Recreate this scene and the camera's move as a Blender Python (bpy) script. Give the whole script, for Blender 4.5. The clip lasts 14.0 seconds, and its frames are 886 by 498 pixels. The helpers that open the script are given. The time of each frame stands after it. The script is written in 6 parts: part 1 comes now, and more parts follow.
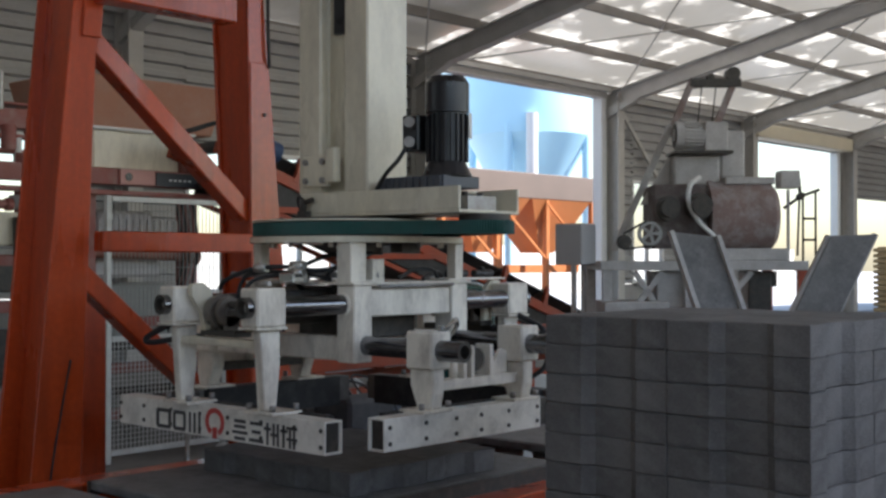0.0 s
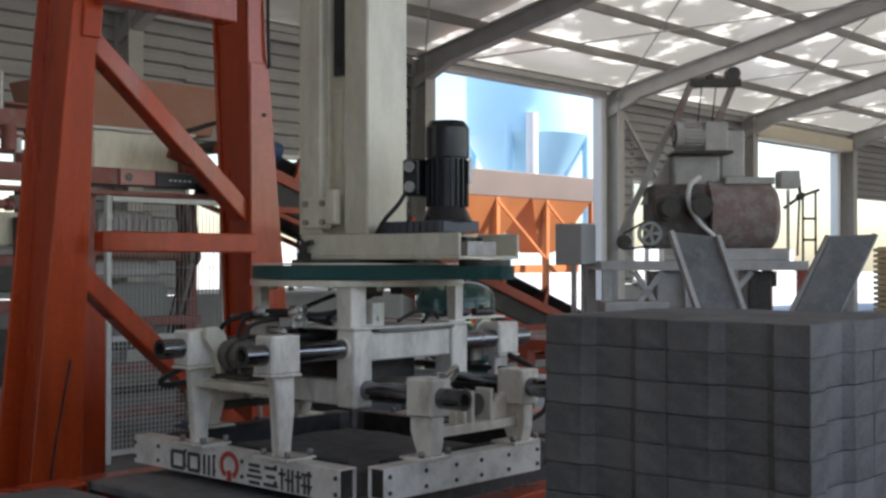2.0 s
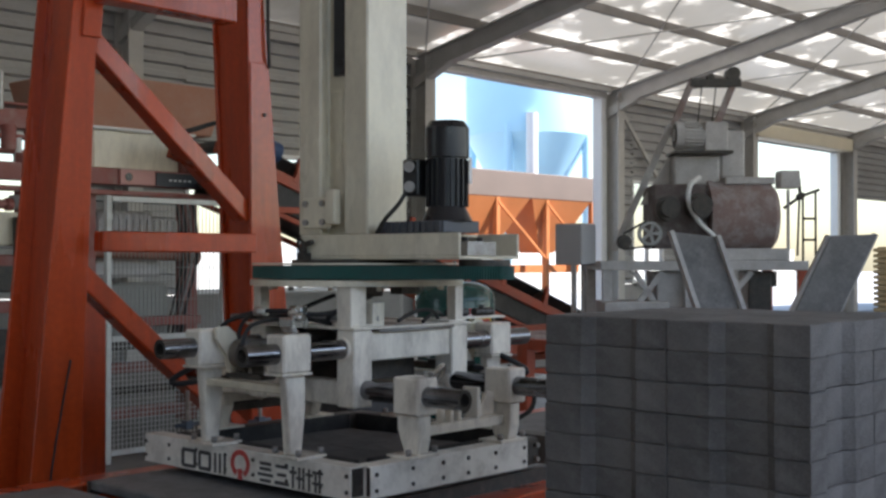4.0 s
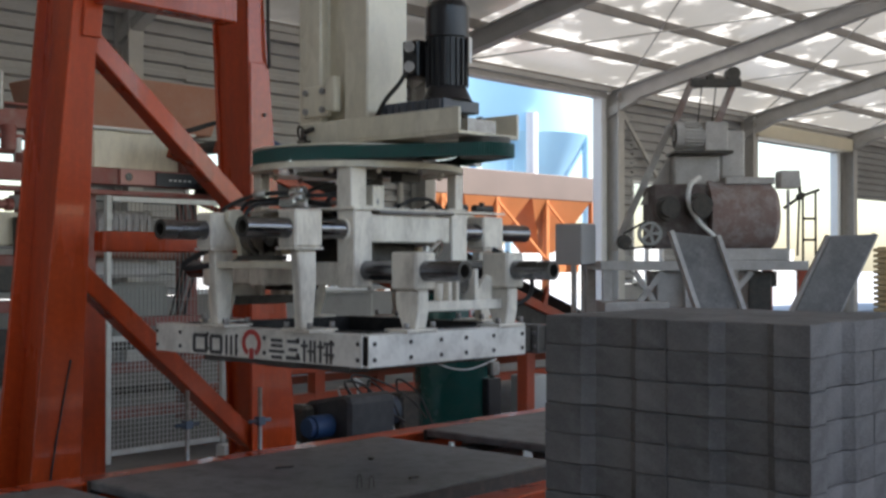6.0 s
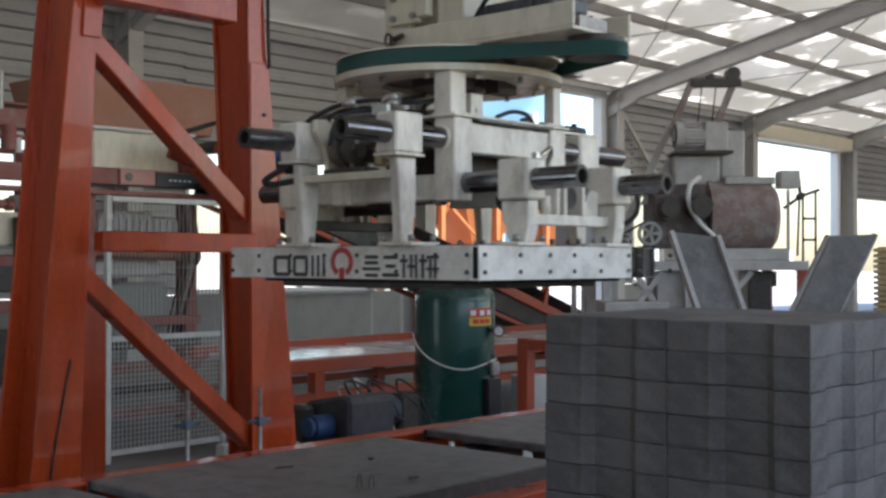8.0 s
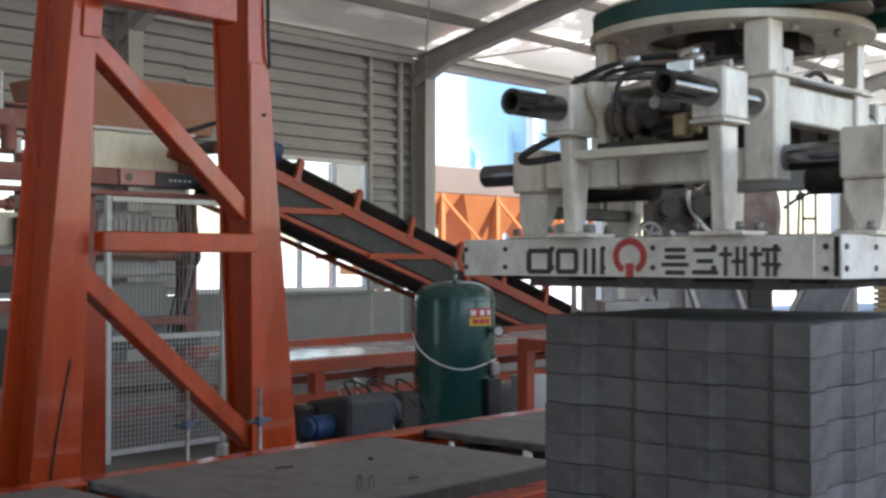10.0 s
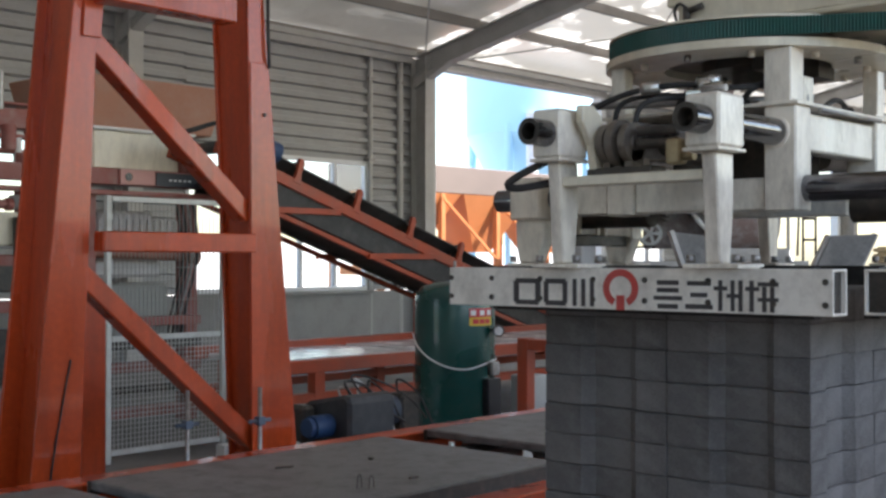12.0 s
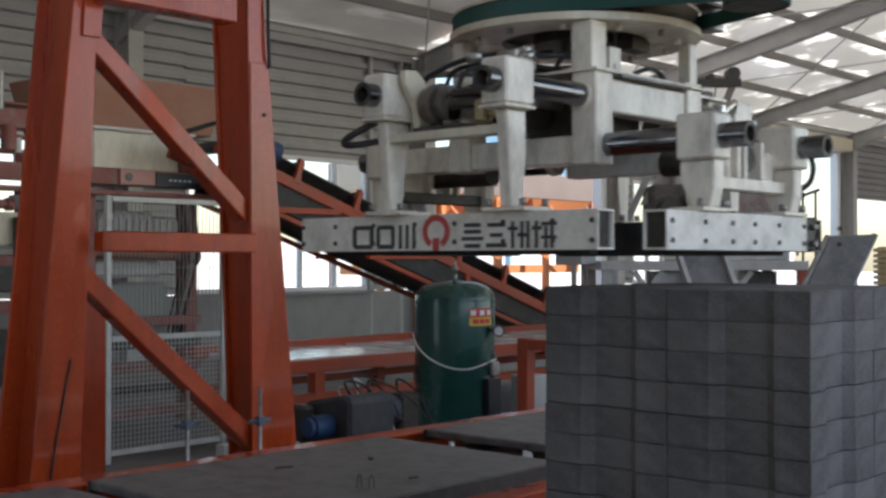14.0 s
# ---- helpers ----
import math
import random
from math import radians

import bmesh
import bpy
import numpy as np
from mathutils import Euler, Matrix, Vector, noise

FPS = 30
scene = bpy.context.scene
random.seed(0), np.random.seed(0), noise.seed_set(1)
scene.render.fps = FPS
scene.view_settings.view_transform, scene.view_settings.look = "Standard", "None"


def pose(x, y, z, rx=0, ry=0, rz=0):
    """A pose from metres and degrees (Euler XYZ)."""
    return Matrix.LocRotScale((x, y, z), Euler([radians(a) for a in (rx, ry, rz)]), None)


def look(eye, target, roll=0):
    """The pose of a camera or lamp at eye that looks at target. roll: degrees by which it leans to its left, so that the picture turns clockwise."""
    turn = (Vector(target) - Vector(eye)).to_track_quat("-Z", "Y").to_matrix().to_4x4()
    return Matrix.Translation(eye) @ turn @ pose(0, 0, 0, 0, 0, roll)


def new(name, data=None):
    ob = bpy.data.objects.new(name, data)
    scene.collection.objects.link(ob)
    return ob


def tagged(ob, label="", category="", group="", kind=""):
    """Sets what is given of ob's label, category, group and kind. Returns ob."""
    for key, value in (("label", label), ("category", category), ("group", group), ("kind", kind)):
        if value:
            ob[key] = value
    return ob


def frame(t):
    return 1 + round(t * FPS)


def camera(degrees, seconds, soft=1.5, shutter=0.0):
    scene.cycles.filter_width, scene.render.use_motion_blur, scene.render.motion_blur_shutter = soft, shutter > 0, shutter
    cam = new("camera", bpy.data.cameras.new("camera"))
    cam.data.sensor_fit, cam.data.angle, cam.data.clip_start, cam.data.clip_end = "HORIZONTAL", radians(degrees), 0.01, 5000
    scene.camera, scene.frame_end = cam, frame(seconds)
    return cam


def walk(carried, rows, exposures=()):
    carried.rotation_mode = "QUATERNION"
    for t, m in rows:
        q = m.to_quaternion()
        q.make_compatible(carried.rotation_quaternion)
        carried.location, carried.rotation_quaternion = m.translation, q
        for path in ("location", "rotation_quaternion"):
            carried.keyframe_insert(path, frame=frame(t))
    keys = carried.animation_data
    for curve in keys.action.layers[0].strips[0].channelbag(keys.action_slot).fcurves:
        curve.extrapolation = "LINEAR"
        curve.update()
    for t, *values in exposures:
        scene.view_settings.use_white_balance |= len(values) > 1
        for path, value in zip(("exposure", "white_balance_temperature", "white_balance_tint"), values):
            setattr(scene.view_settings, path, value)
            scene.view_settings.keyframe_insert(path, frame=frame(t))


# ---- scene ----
# ---------------------------------------------------------------- camera
cam = camera(40.95, 14.0, soft=2.7, shutter=0.5)
EYE = pose(0, 0, 1.5, 90.573, 0, 42.38 - 90)
walk(cam, [(0.0, EYE), (14.0, EYE)], exposures=[(t, e, 6250, 13) for t, e in ((0.0, 0.92), (3.2, 1.0), (5.3, 1.02), (8.2, 1.2), (10.3, 1.42), (13.6, 1.40), (14.0, 1.0))])

# ---------------------------------------------------------------- daylight
world = bpy.data.worlds.new("world")
scene.world = world
world.use_nodes = True
wn = world.node_tree
sky = wn.nodes.new("ShaderNodeTexSky")
sky.sky_type = "NISHITA"
sky.sun_disc = False
sky.sun_elevation = radians(48)
sky.sun_rotation = radians(150)
sky.air_density, sky.dust_density = 1.2, 1.0
wn.links.new(sky.outputs[0], wn.nodes["Background"].inputs[0])
wn.nodes["Background"].inputs[1].default_value = 0.15
sun = new("sun", bpy.data.lights.new("sun", "SUN"))
sun.data.energy, sun.data.angle, sun.data.color = 5.0, radians(0.6), (1.0, 0.95, 0.87)
sun.matrix_world = look((8, -10, 14), (0, 0, 0))

# ---------------------------------------------------------------- materials
MATS = {}


def mat(name, color, rough=0.6, metal=0.0, var=0.15, scale=3.0, fine=60.0, bump=0.15, dirt=None, dirt_amount=0.0,
        spread=0.0, clear=0.0, streak=1.0):
    """Paint, metal or mineral with grain, blotches and dirt; spread: how far pieces differ from one another."""
    if name in MATS:
        return MATS[name]
    m = bpy.data.materials.new(name)
    m.use_nodes = True
    nt = m.node_tree
    nd, ln = nt.nodes, nt.links
    bsdf = nd["Principled BSDF"]
    tc = nd.new("ShaderNodeTexCoord")
    mp = nd.new("ShaderNodeMapping")
    mp.inputs["Scale"].default_value = (1, 1, streak)
    ln.new(tc.outputs["Object"], mp.inputs[0])
    big = nd.new("ShaderNodeTexNoise")
    big.inputs["Scale"].default_value, big.inputs["Detail"].default_value = scale, 6
    ln.new(mp.outputs[0], big.inputs["Vector"])
    small = nd.new("ShaderNodeTexNoise")
    small.inputs["Scale"].default_value, small.inputs["Detail"].default_value = fine, 4
    ln.new(tc.outputs["Object"], small.inputs["Vector"])
    add = nd.new("ShaderNodeMath")
    add.operation = "MULTIPLY_ADD"
    ln.new(small.outputs[0], add.inputs[0])
    add.inputs[1].default_value = 0.5
    ln.new(big.outputs[0], add.inputs[2])
    val = nd.new("ShaderNodeMapRange")
    ln.new(add.outputs[0], val.inputs[0])
    val.inputs[1].default_value, val.inputs[2].default_value = 0.45, 1.05
    val.inputs[3].default_value, val.inputs[4].default_value = 1 - var, 1 + var
    hsv = nd.new("ShaderNodeHueSaturation")
    hsv.inputs["Color"].default_value = (*color, 1)
    last = val.outputs[0]
    if spread:
        oi = nd.new("ShaderNodeObjectInfo")
        r = nd.new("ShaderNodeMapRange")
        ln.new(oi.outputs["Random"], r.inputs[0])
        r.inputs[3].default_value, r.inputs[4].default_value = 1 - spread, 1 + spread
        mul = nd.new("ShaderNodeMath")
        mul.operation = "MULTIPLY"
        ln.new(last, mul.inputs[0])
        ln.new(r.outputs[0], mul.inputs[1])
        last = mul.outputs[0]
    ln.new(last, hsv.inputs["Value"])
    col = hsv.outputs[0]
    if dirt:
        st = nd.new("ShaderNodeTexNoise")
        st.inputs["Scale"].default_value, st.inputs["Detail"].default_value = scale * 2.3, 8
        st.inputs["Roughness"].default_value = 0.7
        ln.new(mp.outputs[0], st.inputs["Vector"])
        rg = nd.new("ShaderNodeMapRange")
        ln.new(st.outputs[0], rg.inputs[0])
        rg.inputs[1].default_value, rg.inputs[2].default_value = 0.45, 0.75
        rg.inputs[3].default_value, rg.inputs[4].default_value = 0.0, dirt_amount
        mx = nd.new("ShaderNodeMix")
        mx.data_type = "RGBA"
        ln.new(rg.outputs[0], mx.inputs[0])
        ln.new(col, mx.inputs[6])
        mx.inputs[7].default_value = (*dirt, 1)
        col = mx.outputs[2]
    ln.new(col, bsdf.inputs["Base Color"])
    rr = nd.new("ShaderNodeMapRange")
    ln.new(big.outputs[0], rr.inputs[0])
    rr.inputs[1].default_value, rr.inputs[2].default_value = 0.3, 0.7
    rr.inputs[3].default_value, rr.inputs[4].default_value = max(0.03, rough - 0.12), min(1, rough + 0.12)
    ln.new(rr.outputs[0], bsdf.inputs["Roughness"])
    bsdf.inputs["Metallic"].default_value = metal
    bsdf.inputs["Coat Weight"].default_value = clear
    if bump:
        bp = nd.new("ShaderNodeBump")
        bp.inputs["Strength"].default_value, bp.inputs["Distance"].default_value = bump, 0.004
        ln.new(small.outputs[0], bp.inputs["Height"])
        ln.new(bp.outputs[0], bsdf.inputs["Normal"])
    MATS[name] = m
    return m


def glass_mat():
    m = bpy.data.materials.new("window_glass")
    m.use_nodes = True
    b = m.node_tree.nodes["Principled BSDF"]
    b.inputs["Base Color"].default_value = (0.95, 0.97, 0.96, 1)
    b.inputs["Roughness"].default_value = 0.02
    b.inputs["Transmission Weight"].default_value = 1.0
    b.inputs["IOR"].default_value = 1.45
    return m


def roof_mat(name, low, high):
    """Foil-faced insulation and fibreglass roof sheet that lets some daylight through in patches."""
    m = bpy.data.materials.new(name)
    m.use_nodes = True
    nt = m.node_tree
    nd, ln = nt.nodes, nt.links
    b = nd["Principled BSDF"]
    b.inputs["Base Color"].default_value = (0.78, 0.74, 0.67, 1)
    b.inputs["Roughness"].default_value = 0.35
    b.inputs["Metallic"].default_value = 0.35
    tr = nd.new("ShaderNodeBsdfTranslucent")
    tr.inputs[0].default_value = (0.95, 0.87, 0.72, 1)
    geo = nd.new("ShaderNodeTexCoord")
    n = nd.new("ShaderNodeTexNoise")
    n.inputs["Scale"].default_value, n.inputs["Detail"].default_value = 1.0, 7
    n.inputs["Roughness"].default_value = 0.62
    lay = nd.new("ShaderNodeMapping")
    lay.inputs["Scale"].default_value = (1.0, 1.3, 1.0)
    lay.inputs["Rotation"].default_value = (0, 0, 0.12)
    ln.new(geo.outputs["Object"], lay.inputs[0])
    ln.new(lay.outputs[0], n.inputs["Vector"])
    r = nd.new("ShaderNodeMapRange")
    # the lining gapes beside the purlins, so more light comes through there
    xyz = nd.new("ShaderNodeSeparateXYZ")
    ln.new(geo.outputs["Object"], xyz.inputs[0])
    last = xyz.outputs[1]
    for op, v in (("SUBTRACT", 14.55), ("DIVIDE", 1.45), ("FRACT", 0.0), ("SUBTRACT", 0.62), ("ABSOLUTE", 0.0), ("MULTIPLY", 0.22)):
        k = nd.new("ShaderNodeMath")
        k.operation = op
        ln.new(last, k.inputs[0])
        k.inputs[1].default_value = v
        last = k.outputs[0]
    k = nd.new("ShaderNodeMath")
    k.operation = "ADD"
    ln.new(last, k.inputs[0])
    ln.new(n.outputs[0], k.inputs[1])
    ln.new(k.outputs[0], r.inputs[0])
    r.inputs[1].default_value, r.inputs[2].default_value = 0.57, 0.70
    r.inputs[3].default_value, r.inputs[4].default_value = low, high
    mix = nd.new("ShaderNodeMixShader")
    ln.new(r.outputs[0], mix.inputs[0])
    ln.new(b.outputs[0], mix.inputs[1])
    ln.new(tr.outputs[0], mix.inputs[2])
    w = nd.new("ShaderNodeTexNoise")
    w.inputs["Scale"].default_value = 2.5
    ln.new(geo.outputs["Object"], w.inputs["Vector"])
    bp = nd.new("ShaderNodeBump")
    bp.inputs["Strength"].default_value, bp.inputs["Distance"].default_value = 0.5, 0.05
    ln.new(w.outputs[0], bp.inputs["Height"])
    ln.new(bp.outputs[0], b.inputs["Normal"])
    ln.new(mix.outputs[0], nd["Material Output"].inputs[0])
    return m


ORANGE = mat("orange_paint", (0.50, 0.064, 0.012), 0.30, clear=0.25, var=0.28, scale=4.0, fine=40, bump=0.14, dirt=(0.20, 0.032, 0.012), dirt_amount=0.7, streak=0.12)
ORANGE_FAR = mat("dusty_orange_paint", (0.40, 0.062, 0.02), 0.5, var=0.25, scale=2.5, dirt=(0.20, 0.08, 0.05), dirt_amount=0.5)
CREAM = mat("cream_paint", (0.74, 0.68, 0.54), 0.27, var=0.08, scale=2.5, fine=50, bump=0.1, dirt=(0.30, 0.26, 0.21), dirt_amount=0.5, streak=0.35)
WHITE = mat("white_machine_paint", (0.83, 0.77, 0.67), 0.28, var=0.08, scale=5, fine=60, bump=0.12, dirt=(0.16, 0.12, 0.09), dirt_amount=0.6, streak=0.4)
BEAMW = mat("white_beam_paint", (0.82, 0.78, 0.71), 0.42, var=0.06, scale=5, fine=70, bump=0.12, dirt=(0.28, 0.24, 0.19), dirt_amount=0.6)
CHROME = mat("oiled_steel_rod", (0.22, 0.22, 0.235), 0.20, 1.0, var=0.2, scale=8, bump=0.05, dirt=(0.03, 0.03, 0.03), dirt_amount=0.5)
STEEL = mat("bare_steel", (0.35, 0.34, 0.33), 0.45, 0.8, var=0.25, scale=8, dirt=(0.12, 0.08, 0.06), dirt_amount=0.6)
BLACK = mat("black_paint", (0.015, 0.015, 0.018), 0.35, var=0.3, scale=8, bump=0.08)
DARK = mat("greasy_dark_metal", (0.05, 0.045, 0.04), 0.5, 0.3, var=0.35, scale=10, dirt=(0.16, 0.13, 0.10), dirt_amount=0.5)
RUBBER = mat("black_rubber", (0.02, 0.02, 0.021), 0.7, var=0.3, scale=6, bump=0.25, dirt=(0.09, 0.085, 0.08), dirt_amount=0.6)
INK = mat("dark_letter_paint", (0.06, 0.055, 0.055), 0.6, var=0.15, scale=20)
RED = mat("red_emblem_paint", (0.50, 0.06, 0.05), 0.5, var=0.12, scale=20)
BELT = mat("green_toothed_belt", (0.010, 0.075, 0.062), 0.55, var=0.2, scale=10, dirt=(0.05, 0.06, 0.055), dirt_amount=0.5)
TANKG = mat("dark_green_enamel", (0.006, 0.065, 0.055), 0.28, var=0.12, scale=2, bump=0.04, dirt=(0.06, 0.08, 0.07), dirt_amount=0.35, clear=0.3)
BLOCK = mat("grey_concrete", (0.142, 0.135, 0.130), 0.93, var=0.34, scale=9, fine=170, bump=1.0, dirt=(0.235, 0.228, 0.222), dirt_amount=0.6, spread=0.15)
PALLET = mat("worn_pallet_board", (0.185, 0.18, 0.178), 0.62, var=0.35, scale=5, fine=80, bump=0.4, dirt=(0.075, 0.07, 0.068), dirt_amount=0.8, spread=0.06)
FLOOR = mat("dusty_concrete_floor", (0.20, 0.19, 0.18), 0.9, var=0.25, scale=0.8, fine=30, bump=0.4, dirt=(0.10, 0.09, 0.085), dirt_amount=0.6)
CLAD = mat("grey_steel_cladding", (0.34, 0.34, 0.34), 0.5, 0.2, var=0.10, scale=0.7, fine=20, bump=0.05, dirt=(0.20, 0.18, 0.16), dirt_amount=0.4)
PLASTER = mat("grey_rendered_wall", (0.30, 0.295, 0.285), 0.9, var=0.12, scale=1.2, fine=40, bump=0.3, dirt=(0.17, 0.16, 0.15), dirt_amount=0.5)
FRAMEG = mat("grey_structural_steel", (0.46, 0.45, 0.43), 0.55, 0.1, var=0.10, scale=1.5, dirt=(0.2, 0.18, 0.16), dirt_amount=0.3)
PURLIN = mat("brown_grey_purlin", (0.24, 0.22, 0.20), 0.6, 0.1, var=0.12, scale=1.5)
ALU = mat("white_window_frame", (0.72, 0.73, 0.74), 0.4, var=0.05, scale=3)
FENCEW = mat("white_fence_paint", (0.62, 0.62, 0.58), 0.5, var=0.08, scale=4, dirt=(0.3, 0.28, 0.25), dirt_amount=0.4)
# cement dust, its grey lifted further to stand in for door glare and haze
HAZYDUST = mat("hazed_dusted_steel", (0.53, 0.515, 0.50), 0.85, 0.05, var=0.22, scale=4, fine=50, bump=0.3, dirt=(0.36, 0.34, 0.32), dirt_amount=0.6)
HAZYRED = mat("hazed_dusted_red_drum", (0.26, 0.185, 0.17), 0.85, var=0.2, scale=3, fine=50, bump=0.3, dirt=(0.46, 0.445, 0.435), dirt_amount=0.95)
CHUTE = mat("worn_grey_chute", (0.16, 0.155, 0.15), 0.7, 0.0, var=0.35, scale=5, dirt=(0.30, 0.29, 0.28), dirt_amount=0.7)
BLUE = mat("light_blue_silo_paint", (0.46, 0.75, 0.92), 0.5, var=0.05, scale=1)
# orange made paler to carry the sun glare on the yard hoppers
SUNORANGE = mat("sunlit_orange_paint", (0.60, 0.22, 0.075), 0.55, var=0.12, scale=2)
WOOD = mat("pale_timber", (0.42, 0.31, 0.17), 0.8, var=0.2, scale=6, fine=50, bump=0.3)
YELLOW = mat("yellow_label", (0.65, 0.45, 0.03), 0.5, var=0.06)
LABELW = mat("white_label", (0.75, 0.75, 0.74), 0.5, var=0.05)
BLUEP = mat("blue_motor_paint", (0.018, 0.05, 0.13), 0.5, var=0.2, scale=6)
GROUND = mat("pale_yard_ground", (0.56, 0.55, 0.53), 0.95, var=0.15, scale=0.4, fine=8, bump=0.3)
GLASS = glass_mat()
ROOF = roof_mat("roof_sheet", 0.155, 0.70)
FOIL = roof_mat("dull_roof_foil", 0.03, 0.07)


# ---------------------------------------------------------------- mesh helpers
def box(bm, x0, x1, y0, y1, z0, z1, m=None):
    v = [bm.verts.new((x, y, z)) for z in (z0, z1) for y in (y0, y1) for x in (x0, x1)]
    for f in ((0, 2, 3, 1), (4, 5, 7, 6), (0, 1, 5, 4), (2, 6, 7, 3), (0, 4, 6, 2), (1, 3, 7, 5)):
        bm.faces.new([v[i] for i in f])
    if m is not None:
        for q in v:
            q.co = m @ q.co
    return v


def bar(bm, a, b, w, h, up=(0, 0, 1)):
    """A square bar from a to b, w across and h along up."""
    a, b = Vector(a), Vector(b)
    d = (b - a).normalized()
    s = d.cross(Vector(up)).normalized()
    t = s.cross(d)
    v = []
    for p in (a, b):
        for i, j in ((-1, -1), (1, -1), (1, 1), (-1, 1)):
            v.append(bm.verts.new(p + s * (i * w / 2) + t * (j * h / 2)))
    for f in ((0, 3, 2, 1), (4, 5, 6, 7), (0, 1, 5, 4), (1, 2, 6, 5), (2, 3, 7, 6), (3, 0, 4, 7)):
        bm.faces.new([v[i] for i in f])


def rod(bm, a, b, r, seg=20, hole=0.0, r2=None):
    """A round bar from a to b; hole: the radius of a bore sunk into both ends; r2: the radius at b."""
    a, b = Vector(a), Vector(b)
    d = (b - a).normalized()
    s = d.orthogonal().normalized()
    t = d.cross(s)
    r2 = r if r2 is None else r2

    def ring(p, q):
        return [bm.verts.new(p + (s * math.cos(2 * math.pi * i / seg) + t * math.sin(2 * math.pi * i / seg)) * q) for i in range(seg)]

    def skin(p, q):
        for i in range(seg):
            f = bm.faces.new((p[i], p[(i + 1) % seg], q[(i + 1) % seg], q[i]))
            f.smooth = True

    ra, rb = ring(a, r), ring(b, r2)
    skin(ra, rb)
    for end, p, sg in ((ra, a, 1), (rb, b, -1)):
        if hole:
            i1, i2 = ring(p, hole), ring(p + d * (sg * hole * 2.2), hole)
            for x, y in ((end, i1), (i1, i2)):
                for i in range(seg):
                    bm.faces.new((x[i], y[i], y[(i + 1) % seg], x[(i + 1) % seg]) if sg > 0 else (x[(i + 1) % seg], y[(i + 1) % seg], y[i], x[i]))
            bm.faces.new(i2 if sg < 0 else i2[::-1])
        else:
            bm.faces.new(end[::-1] if sg > 0 else end)


def extrude(bm, pts, axis, lo, hi):
    """A prism on a polygon; axis: the direction in which it runs from lo to hi."""
    def at(p, k):
        return {"x": (k, p[0], p[1]), "y": (p[0], k, p[1]), "z": (p[0], p[1], k)}[axis]
    a = [bm.verts.new(at(p, lo)) for p in pts]
    b = [bm.verts.new(at(p, hi)) for p in pts]
    bm.faces.new(a[::-1]), bm.faces.new(b)
    for i in range(len(pts)):
        j = (i + 1) % len(pts)
        bm.faces.new((a[i], a[j], b[j], b[i]))


def tube(bm, pts, r, seg=8):
    """A bent hose or cable through points."""
    pts = [Vector(p) for p in pts]
    fine = []
    for i in range(len(pts) - 1):
        p0, p1, p2, p3 = pts[max(i - 1, 0)], pts[i], pts[i + 1], pts[min(i + 2, len(pts) - 1)]
        for k in range(6):
            u = k / 6
            fine.append(0.5 * ((2 * p1) + (p2 - p0) * u + (2 * p0 - 5 * p1 + 4 * p2 - p3) * u * u + (3 * p1 - p0 - 3 * p2 + p3) * u ** 3))
    fine.append(pts[-1])
    rings = []
    for i, p in enumerate(fine):
        d = (fine[min(i + 1, len(fine) - 1)] - fine[max(i - 1, 0)]).normalized()
        s = d.cross(Vector((0.13, 0.21, 0.97))).normalized()
        t = d.cross(s)
        rings.append([bm.verts.new(p + (s * math.cos(2 * math.pi * k / seg) + t * math.sin(2 * math.pi * k / seg)) * r) for k in range(seg)])
    for a, b in zip(rings, rings[1:]):
        for k in range(seg):
            f = bm.faces.new((a[k], a[(k + 1) % seg], b[(k + 1) % seg], b[k]))
            f.smooth = True
    bm.faces.new(rings[0][::-1]), bm.faces.new(rings[-1])


def part(name, bm, material, parent=None, label="", bevel=0.0, kind=""):
    """Link a bmesh as one mesh object under its thing."""
    bmesh.ops.recalc_face_normals(bm, faces=bm.faces)
    if bevel:
        es = [e for e in bm.edges if len(e.link_faces) == 2 and e.calc_face_angle(0) > 0.6 and not (e.link_faces[0].smooth or e.link_faces[1].smooth)]
        bmesh.ops.bevel(bm, geom=es, offset=bevel, segments=1, affect="EDGES", clamp_overlap=True)
    for e in bm.edges:
        if len(e.link_faces) == 2 and e.calc_face_angle(0) > 0.6:
            e.smooth = False
    me = bpy.data.meshes.new(name)
    bm.to_mesh(me)
    bm.free()
    me.materials.append(material)
    ob = new(name, me)
    if parent is not None:
        ob.parent = parent
    if label or kind:
        tagged(ob, label, kind=kind)
    return ob


def thing(name, at, label, category, group=""):
    ob = new(name)
    ob.empty_display_size = 0.1
    ob.matrix_basis = at if isinstance(at, Matrix) else pose(*at)
    return tagged(ob, label, category, group)


def structure(name, bm, material, label, category="", bevel=0.0):
    return tagged(part(name, bm, material, None, bevel=bevel), label, category, kind="structure")


B = bmesh.new

# ---------------------------------------------------------------- hall: floor, walls, roof
WY, EAVE, SLOPE, RIDGE, SOUTH = 14.7, 5.1, 0.215, 2.0, -4.8
COLS = [3.3, 9.3, 15.3, 21.3, 27.3, 33.3, 39.3]


def roof_z(y):
    return EAVE + SLOPE * (WY - y if y > RIDGE else WY - 2 * RIDGE + y)


bm = B()
box(bm, -120, 160, -120, 160, -0.3, -0.02)
structure("ground", bm, GROUND, "pale dusty yard ground outside the hall", "ground")
bm = B()
box(bm, -8, 44, SOUTH, WY + 0.1, -0.2, 0)
structure("floor", bm, FLOOR, "dusty grey concrete factory floor with dark stains", "floor")


